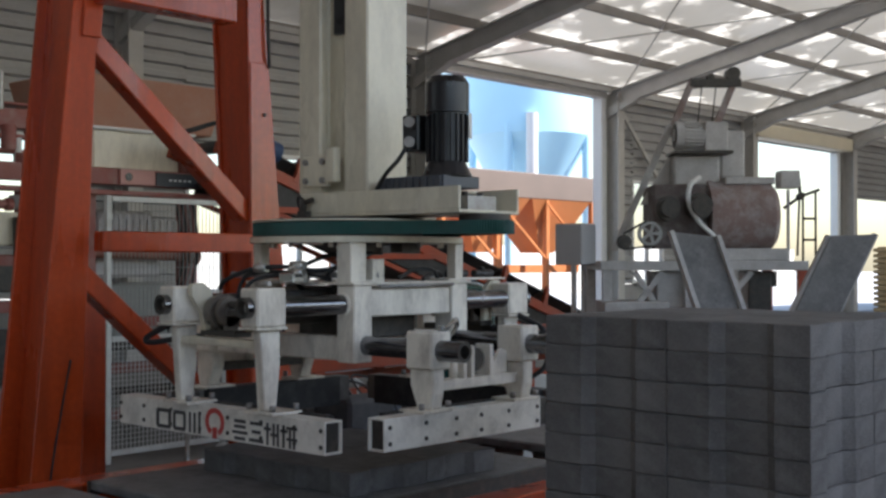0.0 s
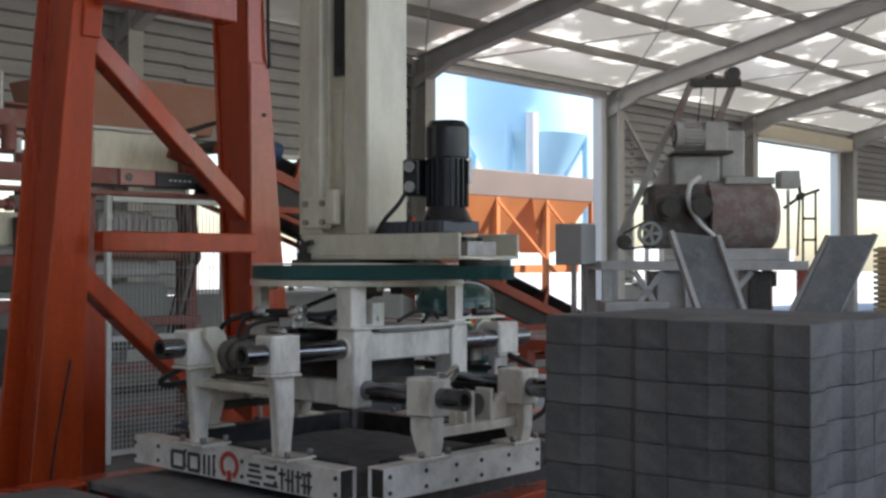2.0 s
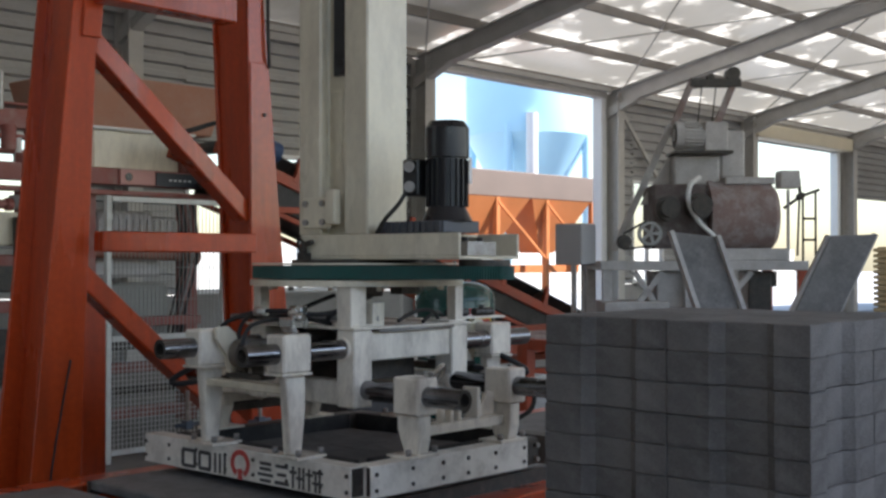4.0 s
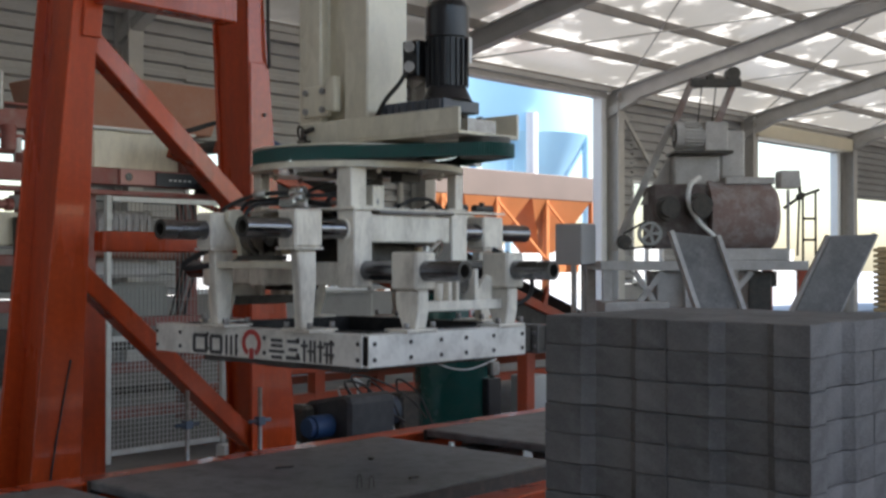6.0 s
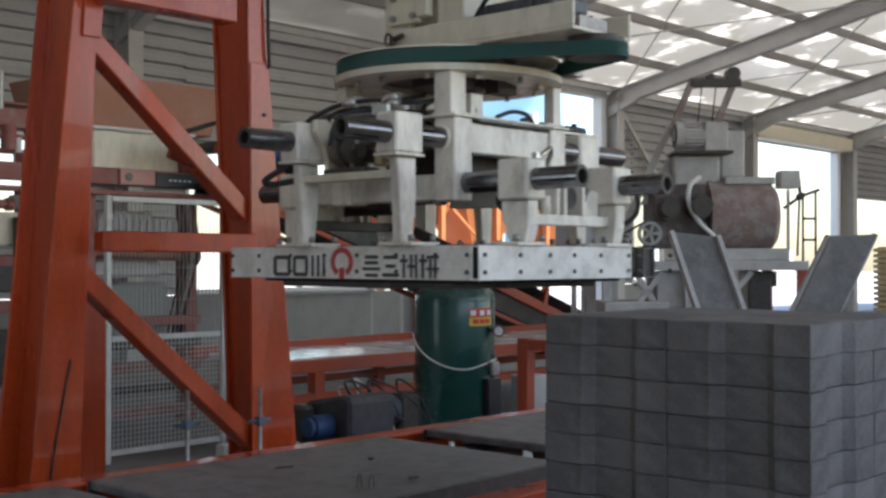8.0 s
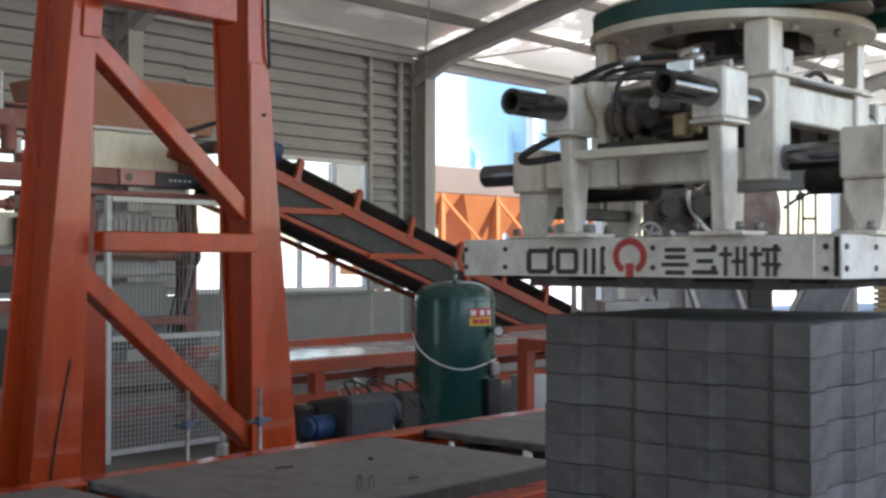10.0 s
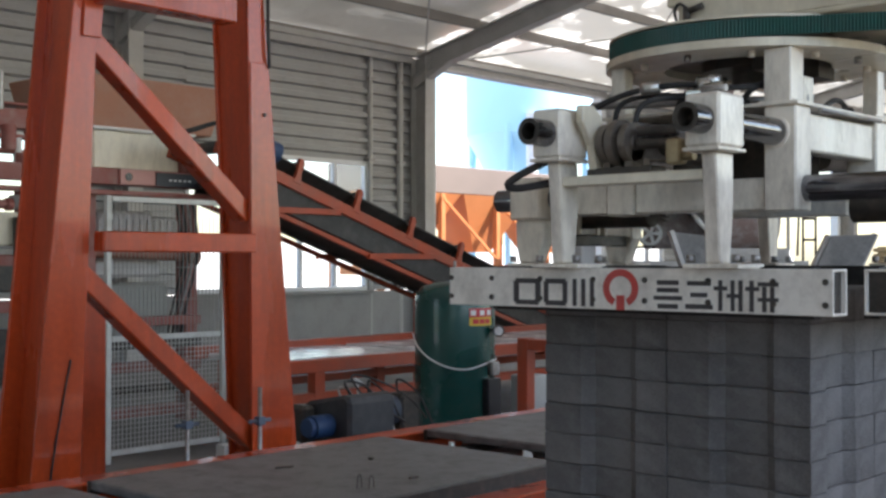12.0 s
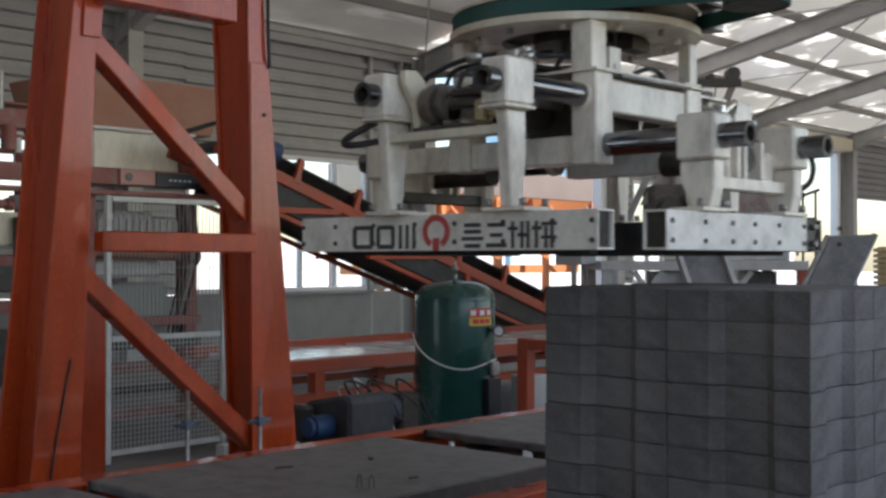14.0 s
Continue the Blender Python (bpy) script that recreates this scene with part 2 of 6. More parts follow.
def cladding(bm, x0, x1, z0, z1, y=WY, pitch=0.2, depth=0.07):
    """Sheet with horizontal ribs, 0.1 m deep in all."""
    n = max(1, round((z1 - z0) / pitch))
    h = (z1 - z0) / n
    prof = []
    for i in range(n):
        z = z0 + i * h
        prof += [(y, z), (y, z + 0.45 * h), (y - depth, z + 0.55 * h), (y - depth, z + 0.92 * h)]
    prof += [(y, z1), (y + 0.06, z1), (y + 0.06, z0)]
    extrude(bm, prof, "x", x0, x1)


def wall_part(bm, pl, x0, x1, holes):
    """One bay: rendered base, ribbed sheet above, with openings (x0, x1, z0, z1) through both."""
    xs = sorted({x0, x1, *[h[0] for h in holes], *[h[1] for h in holes]})
    for a, b in zip(xs, xs[1:]):
        cuts = sorted((h[2], h[3]) for h in holes if h[0] <= a and h[1] >= b)
        z = 0.0
        for c0, c1 in cuts + [(EAVE, EAVE)]:
            if c0 > z:
                if z < 1.0:
                    box(pl, a, b, WY - 0.12, WY + 0.06, z, min(c0, 0.985))
                if c0 > 1.0:
                    cladding(bm, a, b, max(z, 1.0), c0)
            z = max(z, c1)


bm, pl = B(), B()
WINDOWS = [(6.3, 8.0, 1.9, 3.2), (10.4, 14.15, 1.0, 3.2), (22.3, 23.6, 1.0, 3.3)]
DOORS = [(15.75, 21.0, 0.0, 4.98), (27.5, 32.8, 0.0, 4.6), (33.95, 38.0, 0.0, 3.35)]
wall_part(bm, pl, -8, 44, WINDOWS + DOORS)
structure("wall_north", bm, CLAD, "grey ribbed steel cladding wall with windows and open doors", "wall")
structure("wall_base", pl, PLASTER, "grey rendered masonry base of the cladding wall", "wall")

# unseen wall; its door opening is added to let light in from the left
bm = B()
box(bm, -8.2, -8, SOUTH, WY, 4.6, 7.9)
for y0, y1 in ((SOUTH, 7.5), (11, WY)):
    box(bm, -8.2, -8, y0, y1, 0, 4.6)
structure("wall_west", bm, CLAD, "unseen grey end wall, its open door added for side light", "wall")
bm = B()
box(bm, 44, 44.2, SOUTH, WY, 0, 7.9)
structure("wall_east", bm, CLAD, "plain grey end wall of the hall", "wall")
# unseen wall; its distance, sill and bays are set to light right-hand faces
bm = B()
box(bm, -8, 44, SOUTH - 0.2, SOUTH, 6.0, roof_z(SOUTH) + 0.1)
box(bm, -8, 44, SOUTH - 0.2, SOUTH, 0, 2.0)
for x in (-8, 9, 21, 33, 43.6):
    box(bm, x, x + 0.4, SOUTH - 0.2, SOUTH, 2.0, 6.0)
structure("wall_south", bm, CLAD, "unseen grey side wall, its open bays shaped for side light", "wall")

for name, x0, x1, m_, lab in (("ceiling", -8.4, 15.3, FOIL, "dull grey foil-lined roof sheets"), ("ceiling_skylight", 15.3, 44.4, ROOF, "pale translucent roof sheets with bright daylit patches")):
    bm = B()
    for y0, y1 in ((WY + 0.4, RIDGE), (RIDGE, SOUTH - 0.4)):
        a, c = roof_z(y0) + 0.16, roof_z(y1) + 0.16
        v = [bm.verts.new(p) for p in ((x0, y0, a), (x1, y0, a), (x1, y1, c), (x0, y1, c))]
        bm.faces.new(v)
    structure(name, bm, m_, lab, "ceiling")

# portal frames: column, rafter and haunch
for i, x in enumerate(COLS):
    fr = thing("portal_frame", (x, WY - 0.25, 0), "grey steel portal frame column with a sloping rafter", "frame", "portal frames")
    bm = B()
    for q in (-0.17, 0.17):
        box(bm, -0.12, 0.12, q - 0.012, q + 0.012, 0, EAVE)
    box(bm, -0.008, 0.008, -0.158, 0.158, 0, EAVE)
    part("column", bm, FRAMEG, fr)
    yl = WY - 0.25
    for y0, y1 in ((yl + 0.1, RIDGE), (RIDGE, SOUTH)):
        bm = B()
        p, q = Vector((0, y0 - yl, roof_z(y0) - 0.18)), Vector((0, y1 - yl, roof_z(y1) - 0.18))
        bar(bm, p, q, 0.014, 0.30)
        web = part("rafter", bm, FRAMEG, fr)
        for dz in (-0.162, 0.162):
            bm = B()
            bar(bm, p + Vector((0, 0, dz)), q + Vector((0, 0, dz)), 0.22, 0.022)
            part("flange", bm, FRAMEG, web)
    bm = B()
    extrude(bm, [(0.15, EAVE - 0.55), (0.15, EAVE - 0.3), (-0.7, roof_z(WY - 0.95) - 0.36)], "x", -0.09, 0.09)
    part("haunch", bm, FRAMEG, fr)

# purlins along the roof
for y in [WY - 0.15 - 1.45 * j for j in range(14)]:
    bm = B()
    z = roof_z(y)
    box(bm, -8, 44, y - 0.035, y + 0.035, z - 0.02, z + 0.14)
    structure("purlin", bm, PURLIN, "grey steel purlin under the roof sheets", "purlin")
for n, (x0, x1) in enumerate(((3.3, 9.3), (9.3, 15.3), (15.3, 21.3), (21.3, 27.3), (27.3, 33.3))):
    rb = thing("roof_brace", (0, 0, 0), "thin steel cross bracing rods under the roof", "brace", "roof braces")
    for a, b in (((x0, 14.4), (x1, 8.5)), ((x1, 14.4), (x0, 8.5))):
        bm = B()
        rod(bm, (a[0], a[1], roof_z(a[1]) - 0.2), (b[0], b[1], roof_z(b[1]) - 0.2), 0.014, 6)
        part("rod", bm, FRAMEG, rb)
bm = B()
for a, b in ((-8, 15.1), (15.5, 21.1), (21.5, 27.1), (27.5, 44)):
    box(bm, a, b, WY - 0.2, WY - 0.06, EAVE - 0.12, EAVE + 0.06)
    box(bm, a, b, WY - 0.3, WY - 0.21, EAVE + 0.0, EAVE + 0.09)
structure("eaves_trim", bm, FRAMEG, "pale grey steel eaves beam along the wall top", "trim")
bm = B()
box(bm, 27.3, 33.0, WY - 0.5, WY - 0.08, 4.62, 4.98)
structure("door_housing", bm, mat("yellowed_shutter_housing", (0.62, 0.56, 0.43), 0.6, var=0.1, scale=1.5), "yellowed roller shutter housing over an open door", "shutter", bevel=0.03)
for x in (15.68, 21.08, 27.43, 32.85):
    bm = B()
    box(bm, x - 0.09, x + 0.09, WY - 0.14, WY + 0.1, 0, 5.0 if x < 22 else 4.6)
    structure("door_trim", bm, ALU, "pale steel jamb of an open shutter door", "trim", 0.01)

for i, (x0, x1, z0, z1) in enumerate(WINDOWS):
    w = tagged(new("window_%d" % (i + 1)), "white framed window glowing with daylight", "window", kind="structure")
    bm = B()
    for a, b in ((x0, x0 + 0.07), (x1 - 0.07, x1)):
        box(bm, a, b, WY - 0.05, WY + 0.05, z0, z1)
    for a, b in ((z0, z0 + 0.07), (z1 - 0.07, z1)):
        box(bm, x0 + 0.07, x1 - 0.07, WY - 0.05, WY + 0.05, a, b)
    n = max(2, round((x1 - x0) / 0.75))
    for j in range(1, n):
        x = x0 + (x1 - x0) * j / n
        box(bm, x - 0.03, x + 0.03, WY - 0.045, WY + 0.045, z0 + 0.07, z1 - 0.07)
    part("window_frame", bm, ALU, w)
    bm = B()
    box(bm, x0 - 0.05, x1 + 0.05, WY - 0.2, WY - 0.06, z0 - 0.05, z0 + 0.004)
    part("window_sill", bm, PLASTER, w)
    for j in range(n):
        a, b = x0 + (x1 - x0) * j / n + 0.03, x0 + (x1 - x0) * (j + 1) / n - 0.03
        bm = B()
        box(bm, a, b, WY - 0.004, WY + 0.004, z0 + 0.07, z1 - 0.07)
        part("pane", bm, GLASS, w).visible_shadow = False

# ---------------------------------------------------------------- orange end frame of the gantry
TY = 4.5


def strip(bm, za, zb, xa, xb, y0, y1):
    """An upright plate whose edges lean: xa, xb are its two edges at za and at zb."""
    v = [bm.verts.new((x, y, z)) for y in (y0, y1) for z, e in ((za, xa), (zb, xb)) for x in e]
    for f in ((0, 1, 3, 2), (4, 6, 7, 5), (0, 4, 5, 1), (2, 3, 7, 6), (0, 2, 6, 4), (1, 5, 7, 3)):
        bm.faces.new([v[i] for i in f])


tower = thing("gantry_tower", (0, TY, 0), "orange painted steel end frame of the gantry, scratched and dusty", "frame")
for lo, hi in (((2.306, 2.558), (2.609, 2.680)), ((3.48, 3.788), (3.418, 3.467))):
    leg = None
    for name, y0, y1 in (("leg", -0.15, -0.132), ("back_flange", 0.132, 0.15)):
        bm = B()
        strip(bm, 0.03, 3.3, (lo[0] + (0.1 if leg and lo[0] > 3 else 0), lo[1]), hi, y0, y1)
        o = part(name, bm, ORANGE, leg or tower, bevel=0.003)
        leg = leg or o
    bm = B()
    c0, c1 = lo[0] * 0.56 + lo[1] * 0.44, hi[0] * 0.62 + hi[1] * 0.38
    strip(bm, 0.03, 3.3, (c0 - 0.006, c0 + 0.006), (c1 - 0.006, c1 + 0.006), -0.1315, 0.1315)
    part("web", bm, ORANGE, leg)
    bm = B()
    box(bm, lo[0] - 0.05, lo[1] + 0.05, -0.2, 0.2, 0, 0.03)
    part("foot_plate", bm, ORANGE, tower, bevel=0.004)
bm = B()
box(bm, 2.632, 3.42, -0.235, -0.155, 1.537, 1.622)
part("cross_bar", bm, ORANGE, tower, bevel=0.006)
bm = B()
box(bm, 2.62, 3.28, -0.27, -0.155, 2.56, 2.68)
part("top_bar", bm, ORANGE, tower, bevel=0.006)
for a, b in (((2.61, -0.081, 2.455), (3.47, -0.081, 1.71)), ((2.58, -0.081, 1.465), (3.57, -0.081, 0.595))):
    bm = B()
    bar(bm, a, b, 0.095, 0.082)
    part("brace", bm, ORANGE, tower, bevel=0.005)
bm = B()
strip(bm, 0.6, 2.42, (3.455, 3.72), (3.44, 3.548), -0.158, -0.1505)
part("cover_plate", bm, ORANGE, tower, bevel=0.002)
bm = B()
strip(bm, 2.42, 2.9, (2.575, 2.66), (2.60, 2.70), -0.165, -0.1505)
part("gusset", bm, ORANGE, tower, bevel=0.003)
bm = B()
rod(bm, (3.52, -0.157, 2.18), (3.52, -0.168, 2.18), 0.009, 6)
part("bolt", bm, DARK, tower)
for k in (-1, 1):
    bm = B()
    bar(bm, (3.05 + k * 0.4, 0.2, 3.38), (3.05 + k * 0.4, -4.2, 3.38), 0.14, 0.16)
    part("runway_beam", bm, ORANGE, tower, bevel=0.005)
bm = B()
tube(bm, [(3.52, -0.17, 3.2), (3.53, -0.17, 2.8), (3.535, -0.17, 2.55), (3.545, -0.165, 2.4)], 0.008)
part("cable", bm, RUBBER, tower)
bm = B()
tube(bm, [(2.53, -0.156, 1.1), (2.49, -0.156, 0.9), (2.44, -0.156, 0.6), (2.42, -0.156, 0.2)], 0.004)
part("cable", bm, RUBBER, tower)
# lower stub frame behind the first leg
bm = B()
box(bm, 2.89, 3.01, -0.06, 0.06, 0.03, 1.4)
stub = thing("support_post", (0.02, 4.95, 0), "short orange steel post beside the gantry frame", "post")
part("column", bm, ORANGE, stub, bevel=0.004)
bm = B()
box(bm, 2.85, 3.05, -0.1, 0.1, 0, 0.03)
part("foot_plate", bm, ORANGE, stub)


# ---------------------------------------------------------------- roller table with steel pallets
PT = 0.70
table = thing("pallet_conveyor", (0, 0, 0), "orange steel pallet conveyor with dark rails", "conveyor")
for y in (2.78, 4.02):
    top = 0.66 if y > 3 else 0.63
    bm = B()
    box(bm, 0.6, 8.2, y - 0.05, y + 0.05, 0.47, top)
    box(bm, 0.6, 8.2, y - 0.07, y + 0.07, top, top + 0.015)
    part("side_rail", bm, ORANGE, table, bevel=0.004)
for x in (1.0, 2.4, 3.9, 5.4, 6.9, 8.0):
    for y in (2.80, 4.02):
        bm = B()
        box(bm, x - 0.05, x + 0.05, y - 0.04, y + 0.04, 0, 0.47)
        part("leg", bm, ORANGE, table, bevel=0.004)
    bm = B()
    box(bm, x - 0.04, x + 0.04, 2.86, 3.96, 0.30, 0.38)
    part("cross_member", bm, ORANGE, table)
for i in range(24):
    bm = B()
    rod(bm, (0.8 + 0.31 * i, 2.86, 0.57), (0.8 + 0.31 * i, 3.96, 0.57), 0.042, 14)
    part("roller", bm, STEEL, table)
for y in (3.10, 3.62):
    bm = B()
    box(bm, 0.7, 8.1, y - 0.03, y + 0.03, 0.613, 0.645)
    part("chain_track", bm, DARK, table)


def steel_pallet(x, y, label):
    p = thing("production_pallet", (x, y, 0.645), label, "pallet", "pallets on the conveyor")
    bm = B()
    box(bm, 0, 1.49, 0.02, 1.034, 0.018, 0.055)
    part("board", bm, PALLET, p, bevel=0.006)
    for q in (0.0, 1.035):
        bm = B()
        box(bm, 0.0, 1.49, q, q + 0.0195, 0.0, 0.0512)
        part("edge_strip", bm, DARK, p)
    return p


for x, lab in ((2.33, "scuffed grey pallet board under the clamp on the conveyor"), (4.12, "worn grey pallet board waiting on the conveyor"), (5.72, "worn grey pallet board far along the conveyor"), (0.72, "worn grey pallet board at the conveyor's end")):
    steel_pallet(x, 2.83, lab)

for x, y, a in ((3.89, 3.50, 20), (3.92, 3.10, -25)):
    st = thing("pallet_stop", (x, y, 0.645), "pale bent steel pallet stop on the conveyor track", "stop", "pallet stops")
    m = Matrix.Rotation(radians(a), 4, "Z")
    bm = B()
    box(bm, -0.05, 0.05, -0.035, 0.035, 0.0, 0.008, m)
    part("foot", bm, FRAMEG, st)
    bm = B()
    v = [bm.verts.new(m @ Vector(p)) for p in ((-0.03, -0.006, 0.008), (0.03, -0.006, 0.008), (0.02, -0.006, 0.05), (-0.014, -0.006, 0.062), (-0.03, 0.006, 0.008), (0.03, 0.006, 0.008), (0.02, 0.006, 0.05), (-0.014, 0.006, 0.062))]
    for f in ((0, 1, 2, 3), (7, 6, 5, 4), (0, 4, 5, 1), (1, 5, 6, 2), (2, 6, 7, 3), (3, 7, 4, 0)):
        bm.faces.new([v[i] for i in f])
    part("tooth", bm, FENCEW, st)
for x, y, h in ((2.885, 3.03, 0.05), (2.915, 3.00, 0.045)):
    wire = thing("wire_hook", (x, y, 0.70), "thin dark wire hook standing on the pallet board", "wire", "wire hooks")
    bm = B()
    tube(bm, [(-0.012, 0, 0.002), (-0.008, 0, h * 0.8), (0, 0, h), (0.008, 0, h * 0.8), (0.012, 0, 0.002)], 0.0018, 6)
    part("loop", bm, DARK, wire)
for x, y, a, l in ((3.16, 3.03, 12, 0.05), (2.98, 3.55, -20, 0.08), (3.35, 3.45, 40, 0.04)):
    chip = thing("concrete_chip", (x, y, 0.70), "small dark concrete crumb lying on the pallet board", "crumb", "concrete crumbs")
    bm = B()
    extrude(bm, [(-l / 2, -0.008), (l * 0.3, -0.012), (l / 2, 0.004), (0, 0.012), (-l * 0.4, 0.008)], "z", 0, 0.006)
    bmesh.ops.rotate(bm, verts=bm.verts, cent=(0, 0, 0), matrix=Matrix.Rotation(radians(a), 3, "Z"))
    part("crumb", bm, DARK, chip)

for i in range(7):
    x = 1.55 + i * 0.62
    bm = B()
    box(bm, x, x + 0.07, 2.718, 2.7295, 0.48, 0.60)
    rod(bm, (x + 0.035, 2.7175, 0.55), (x + 0.035, 2.705, 0.55), 0.012, 6)
    part("rail_bracket", bm, DARK, table)

# ---------------------------------------------------------------- concrete blocks
LH = 0.084
SX, SY = (2.74, 3.50), (1.287, 2.10)


def wavy_block(w, l, h):
    """An interlocking block: every side bends in and out, and opposite sides match."""
    fa = ((0.24, 0.0), (0.31, 0.021), (0.60, 0.021), (0.69, 0.0))
    g = 0.0016
    poly = [(g, g)] + [(o + g, f * l) for f, o in fa] + [(g, l - g)]
    poly += [(f * w, l + o - g) for f, o in fa] + [(w - g, l - g)]
    poly += [(w + o - g, f * l) for f, o in fa[::-1]] + [(w - g, g)]
    poly += [(f * w, o + g) for f, o in fa[::-1]]
    bm = B()
    extrude(bm, poly, "z", 0, h - 0.0015)
    bmesh.ops.recalc_face_normals(bm, faces=bm.faces)
    es = [e for e in bm.edges if abs(e.verts[0].co.z - e.verts[1].co.z) < 1e-6]
    bmesh.ops.bevel(bm, geom=es, offset=0.0025, segments=1, affect="EDGES")
    me = bpy.data.meshes.new("block")
    bm.to_mesh(me)
    bm.free()
    me.materials.append(BLOCK)
    return me


BW, BL = (SX[1] - SX[0]) / 2, (SY[1] - SY[0]) / 2
BLOCK_MESH = wavy_block(BW, BL, LH)
rng = random.Random(7)


def layer(parent, z, jitter):
    """Four interlocking blocks, laid two by two."""
    for i in range(2):
        for j in range(2):
            ob = new("block", BLOCK_MESH)
            ob.parent = parent
            ob.matrix_basis = pose(i * BW + rng.uniform(-1, 1) * jitter, j * BL + rng.uniform(-1, 1) * jitter * 0.4, z + rng.uniform(0, 0.0015),
                                   0, 0, rng.uniform(-1, 1) * jitter * 45)


STACK_LAYERS = 15
BASE = 1.3445 - STACK_LAYERS * LH
spal = thing("stack_pallet", (SX[0] - 0.04, SY[0] - 0.04, 0), "low wooden pallet under the stack of blocks", "pallet")
for i in range(3):
    bm = B()
    box(bm, 0, 0.84, 0.02 + i * 0.38, 0.12 + i * 0.38, 0, BASE - 0.03)
    part("bearer", bm, WOOD, spal, bevel=0.003)
for i in range(6):
    bm = B()
    box(bm, 0.005 + i * 0.142, 0.115 + i * 0.142, 0, 0.90, BASE - 0.03, BASE)
    part("board", bm, WOOD, spal, bevel=0.003)
stack = thing("block_stack", (SX[0], SY[0], BASE), "square stack of grey concrete paving blocks in fifteen layers", "block stack")
for k in range(STACK_LAYERS):
    layer(stack, k * LH, 0.0035)
CARRY = (SX[0], SY[0] + 1.637, PT + 0.0005)
carried = thing("block_layer", CARRY, "single layer of grey concrete paving blocks set down by the clamp", "block layer")
layer(carried, 0, 0.002)

# ---------------------------------------------------------------- clamp head, built in its lowest pose over the pallet
CX, CY = 3.13, 3.30
clamp = thing("block_clamp", (CX, CY, PT), "cream hanging block clamp with four white jaws and green belt", "clamp")
O = Vector((CX, CY, PT))


def at_clamp(bm):
    bmesh.ops.translate(bm, verts=bm.verts, vec=-O)
    return bm


# mast with guide slot
bm = B()
extrude(bm, [(3.0, 3.11), (3.21, 3.11), (3.21, 3.49), (3.0, 3.49), (3.0, 3.365), (3.03, 3.365), (3.03, 3.385), (3.06, 3.385), (3.06, 3.215), (3.03, 3.215), (3.03, 3.235), (3.0, 3.235)], "z", 1.596, 4.6)
mast = part("mast", at_clamp(bm), CREAM, clamp, bevel=0.006)
bm = B()
box(bm, 3.035, 3.057, 3.27, 3.33, 2.2, 4.6)
part("guide_slot", at_clamp(bm), BLACK, mast, "black slot in the mast")
bm = B()
box(bm, 2.978, 2.999, 3.30, 3.445, 1.622, 1.738)
box(bm, 2.965, 2.999, 3.25, 3.30, 1.635, 1.765)
part("clamp_plate", at_clamp(bm), CREAM, mast, bevel=0.004)
for y in (3.325, 3.42):
    for z in (1.645, 1.715):
        bm = B()
        rod(bm, (2.979, y, z), (2.966, y, z), 0.012, 6)
        part("bolt", at_clamp(bm), STEEL, mast)
# base channel of the mast
bm = B()
box(bm, 2.95, 3.27, 2.62, 3.42, 1.505, 1.517)
base = part("base_channel", at_clamp(bm), CREAM, clamp, bevel=0.003)
for name, x0, x1, y0, z0 in (("flange", 2.95, 2.962, 2.62, 1.517), ("flange", 3.258, 3.27, 2.62, 1.517), ("top_plate", 2.962, 3.258, 2.80, 1.583)):
    bm = B()
    box(bm, x0, x1, y0, 3.42, z0, 1.595)
    part(name, at_clamp(bm), CREAM, base, bevel=0.003)
bm = B()
box(bm, 3.04, 3.19, 2.66, 2.78, 1.519, 1.567)
part("bearing_block", at_clamp(bm), STEEL, base, "grey bearing block")
for x in (3.07, 3.15):
    bm = B()
    rod(bm, (x, 2.70, 1.567), (x, 2.70, 1.582), 0.013, 6)
    part("bolt", at_clamp(bm), DARK, base)
# motor
bm = B()
box(bm, 3.0, 3.19, 2.735, 3.05, 1.597, 1.64)
motor = part("gear_box", at_clamp(bm), mat("blue_grey_gear_case", (0.09, 0.095, 0.11), 0.5, 0.2, var=0.2, scale=8), clamp, "dark blue-grey gear box", bevel=0.003)
for i in range(9):
    bm = B()
    box(bm, 2.992, 3.198, 2.745 + i * 0.033, 2.757 + i * 0.033, 1.60, 1.635)
    part("rib", at_clamp(bm), MATS["blue_grey_gear_case"], motor)
bm = B()
rod(bm, (3.09, 2.80, 1.64), (3.09, 2.80, 1.69), 0.09, 24, r2=0.066)
rod(bm, (3.09, 2.80, 1.69), (3.09, 2.80, 1.86), 0.066, 24)
electric = part("electric_motor", at_clamp(bm), BLACK, clamp, "black finned electric motor")
for i in range(20):
    bm = B()
    box(bm, 0.062, 0.076, -0.003, 0.003, 1.69, 1.855, Matrix.Translation((3.09, 2.80, 0)) @ Matrix.Rotation(2 * math.pi * i / 20, 4, "Z"))
    part("cooling_fin", at_clamp(bm), BLACK, electric)
bm = B()
rod(bm, (3.09, 2.80, 1.862), (3.09, 2.80, 1.965), 0.078, 24)
rod(bm, (3.09, 2.80, 1.965), (3.09, 2.80, 1.99), 0.078, 24, r2=0.062)
part("fan_cover", at_clamp(bm), BLACK, electric)
bm = B()
box(bm, 3.02, 3.14, 2.875, 2.955, 1.73, 1.86)
part("terminal_box", at_clamp(bm), BLACK, electric, bevel=0.006)
for z in (1.76, 1.83):
    bm = B()
    rod(bm, (3.02, 2.91, z), (2.985, 2.885, z), 0.02, 10)
    part("cable_gland", at_clamp(bm), STEEL, electric)
bm = B()
box(bm, -0.001, 0.001, -0.018, 0.018, 1.77, 1.86, Matrix.Translation((3.125, 2.722, 0)) @ Matrix.Rotation(radians(115), 4, "Z"))
part("rating_plate", at_clamp(bm), LABELW, electric, "pale rating plate")
bm = B()
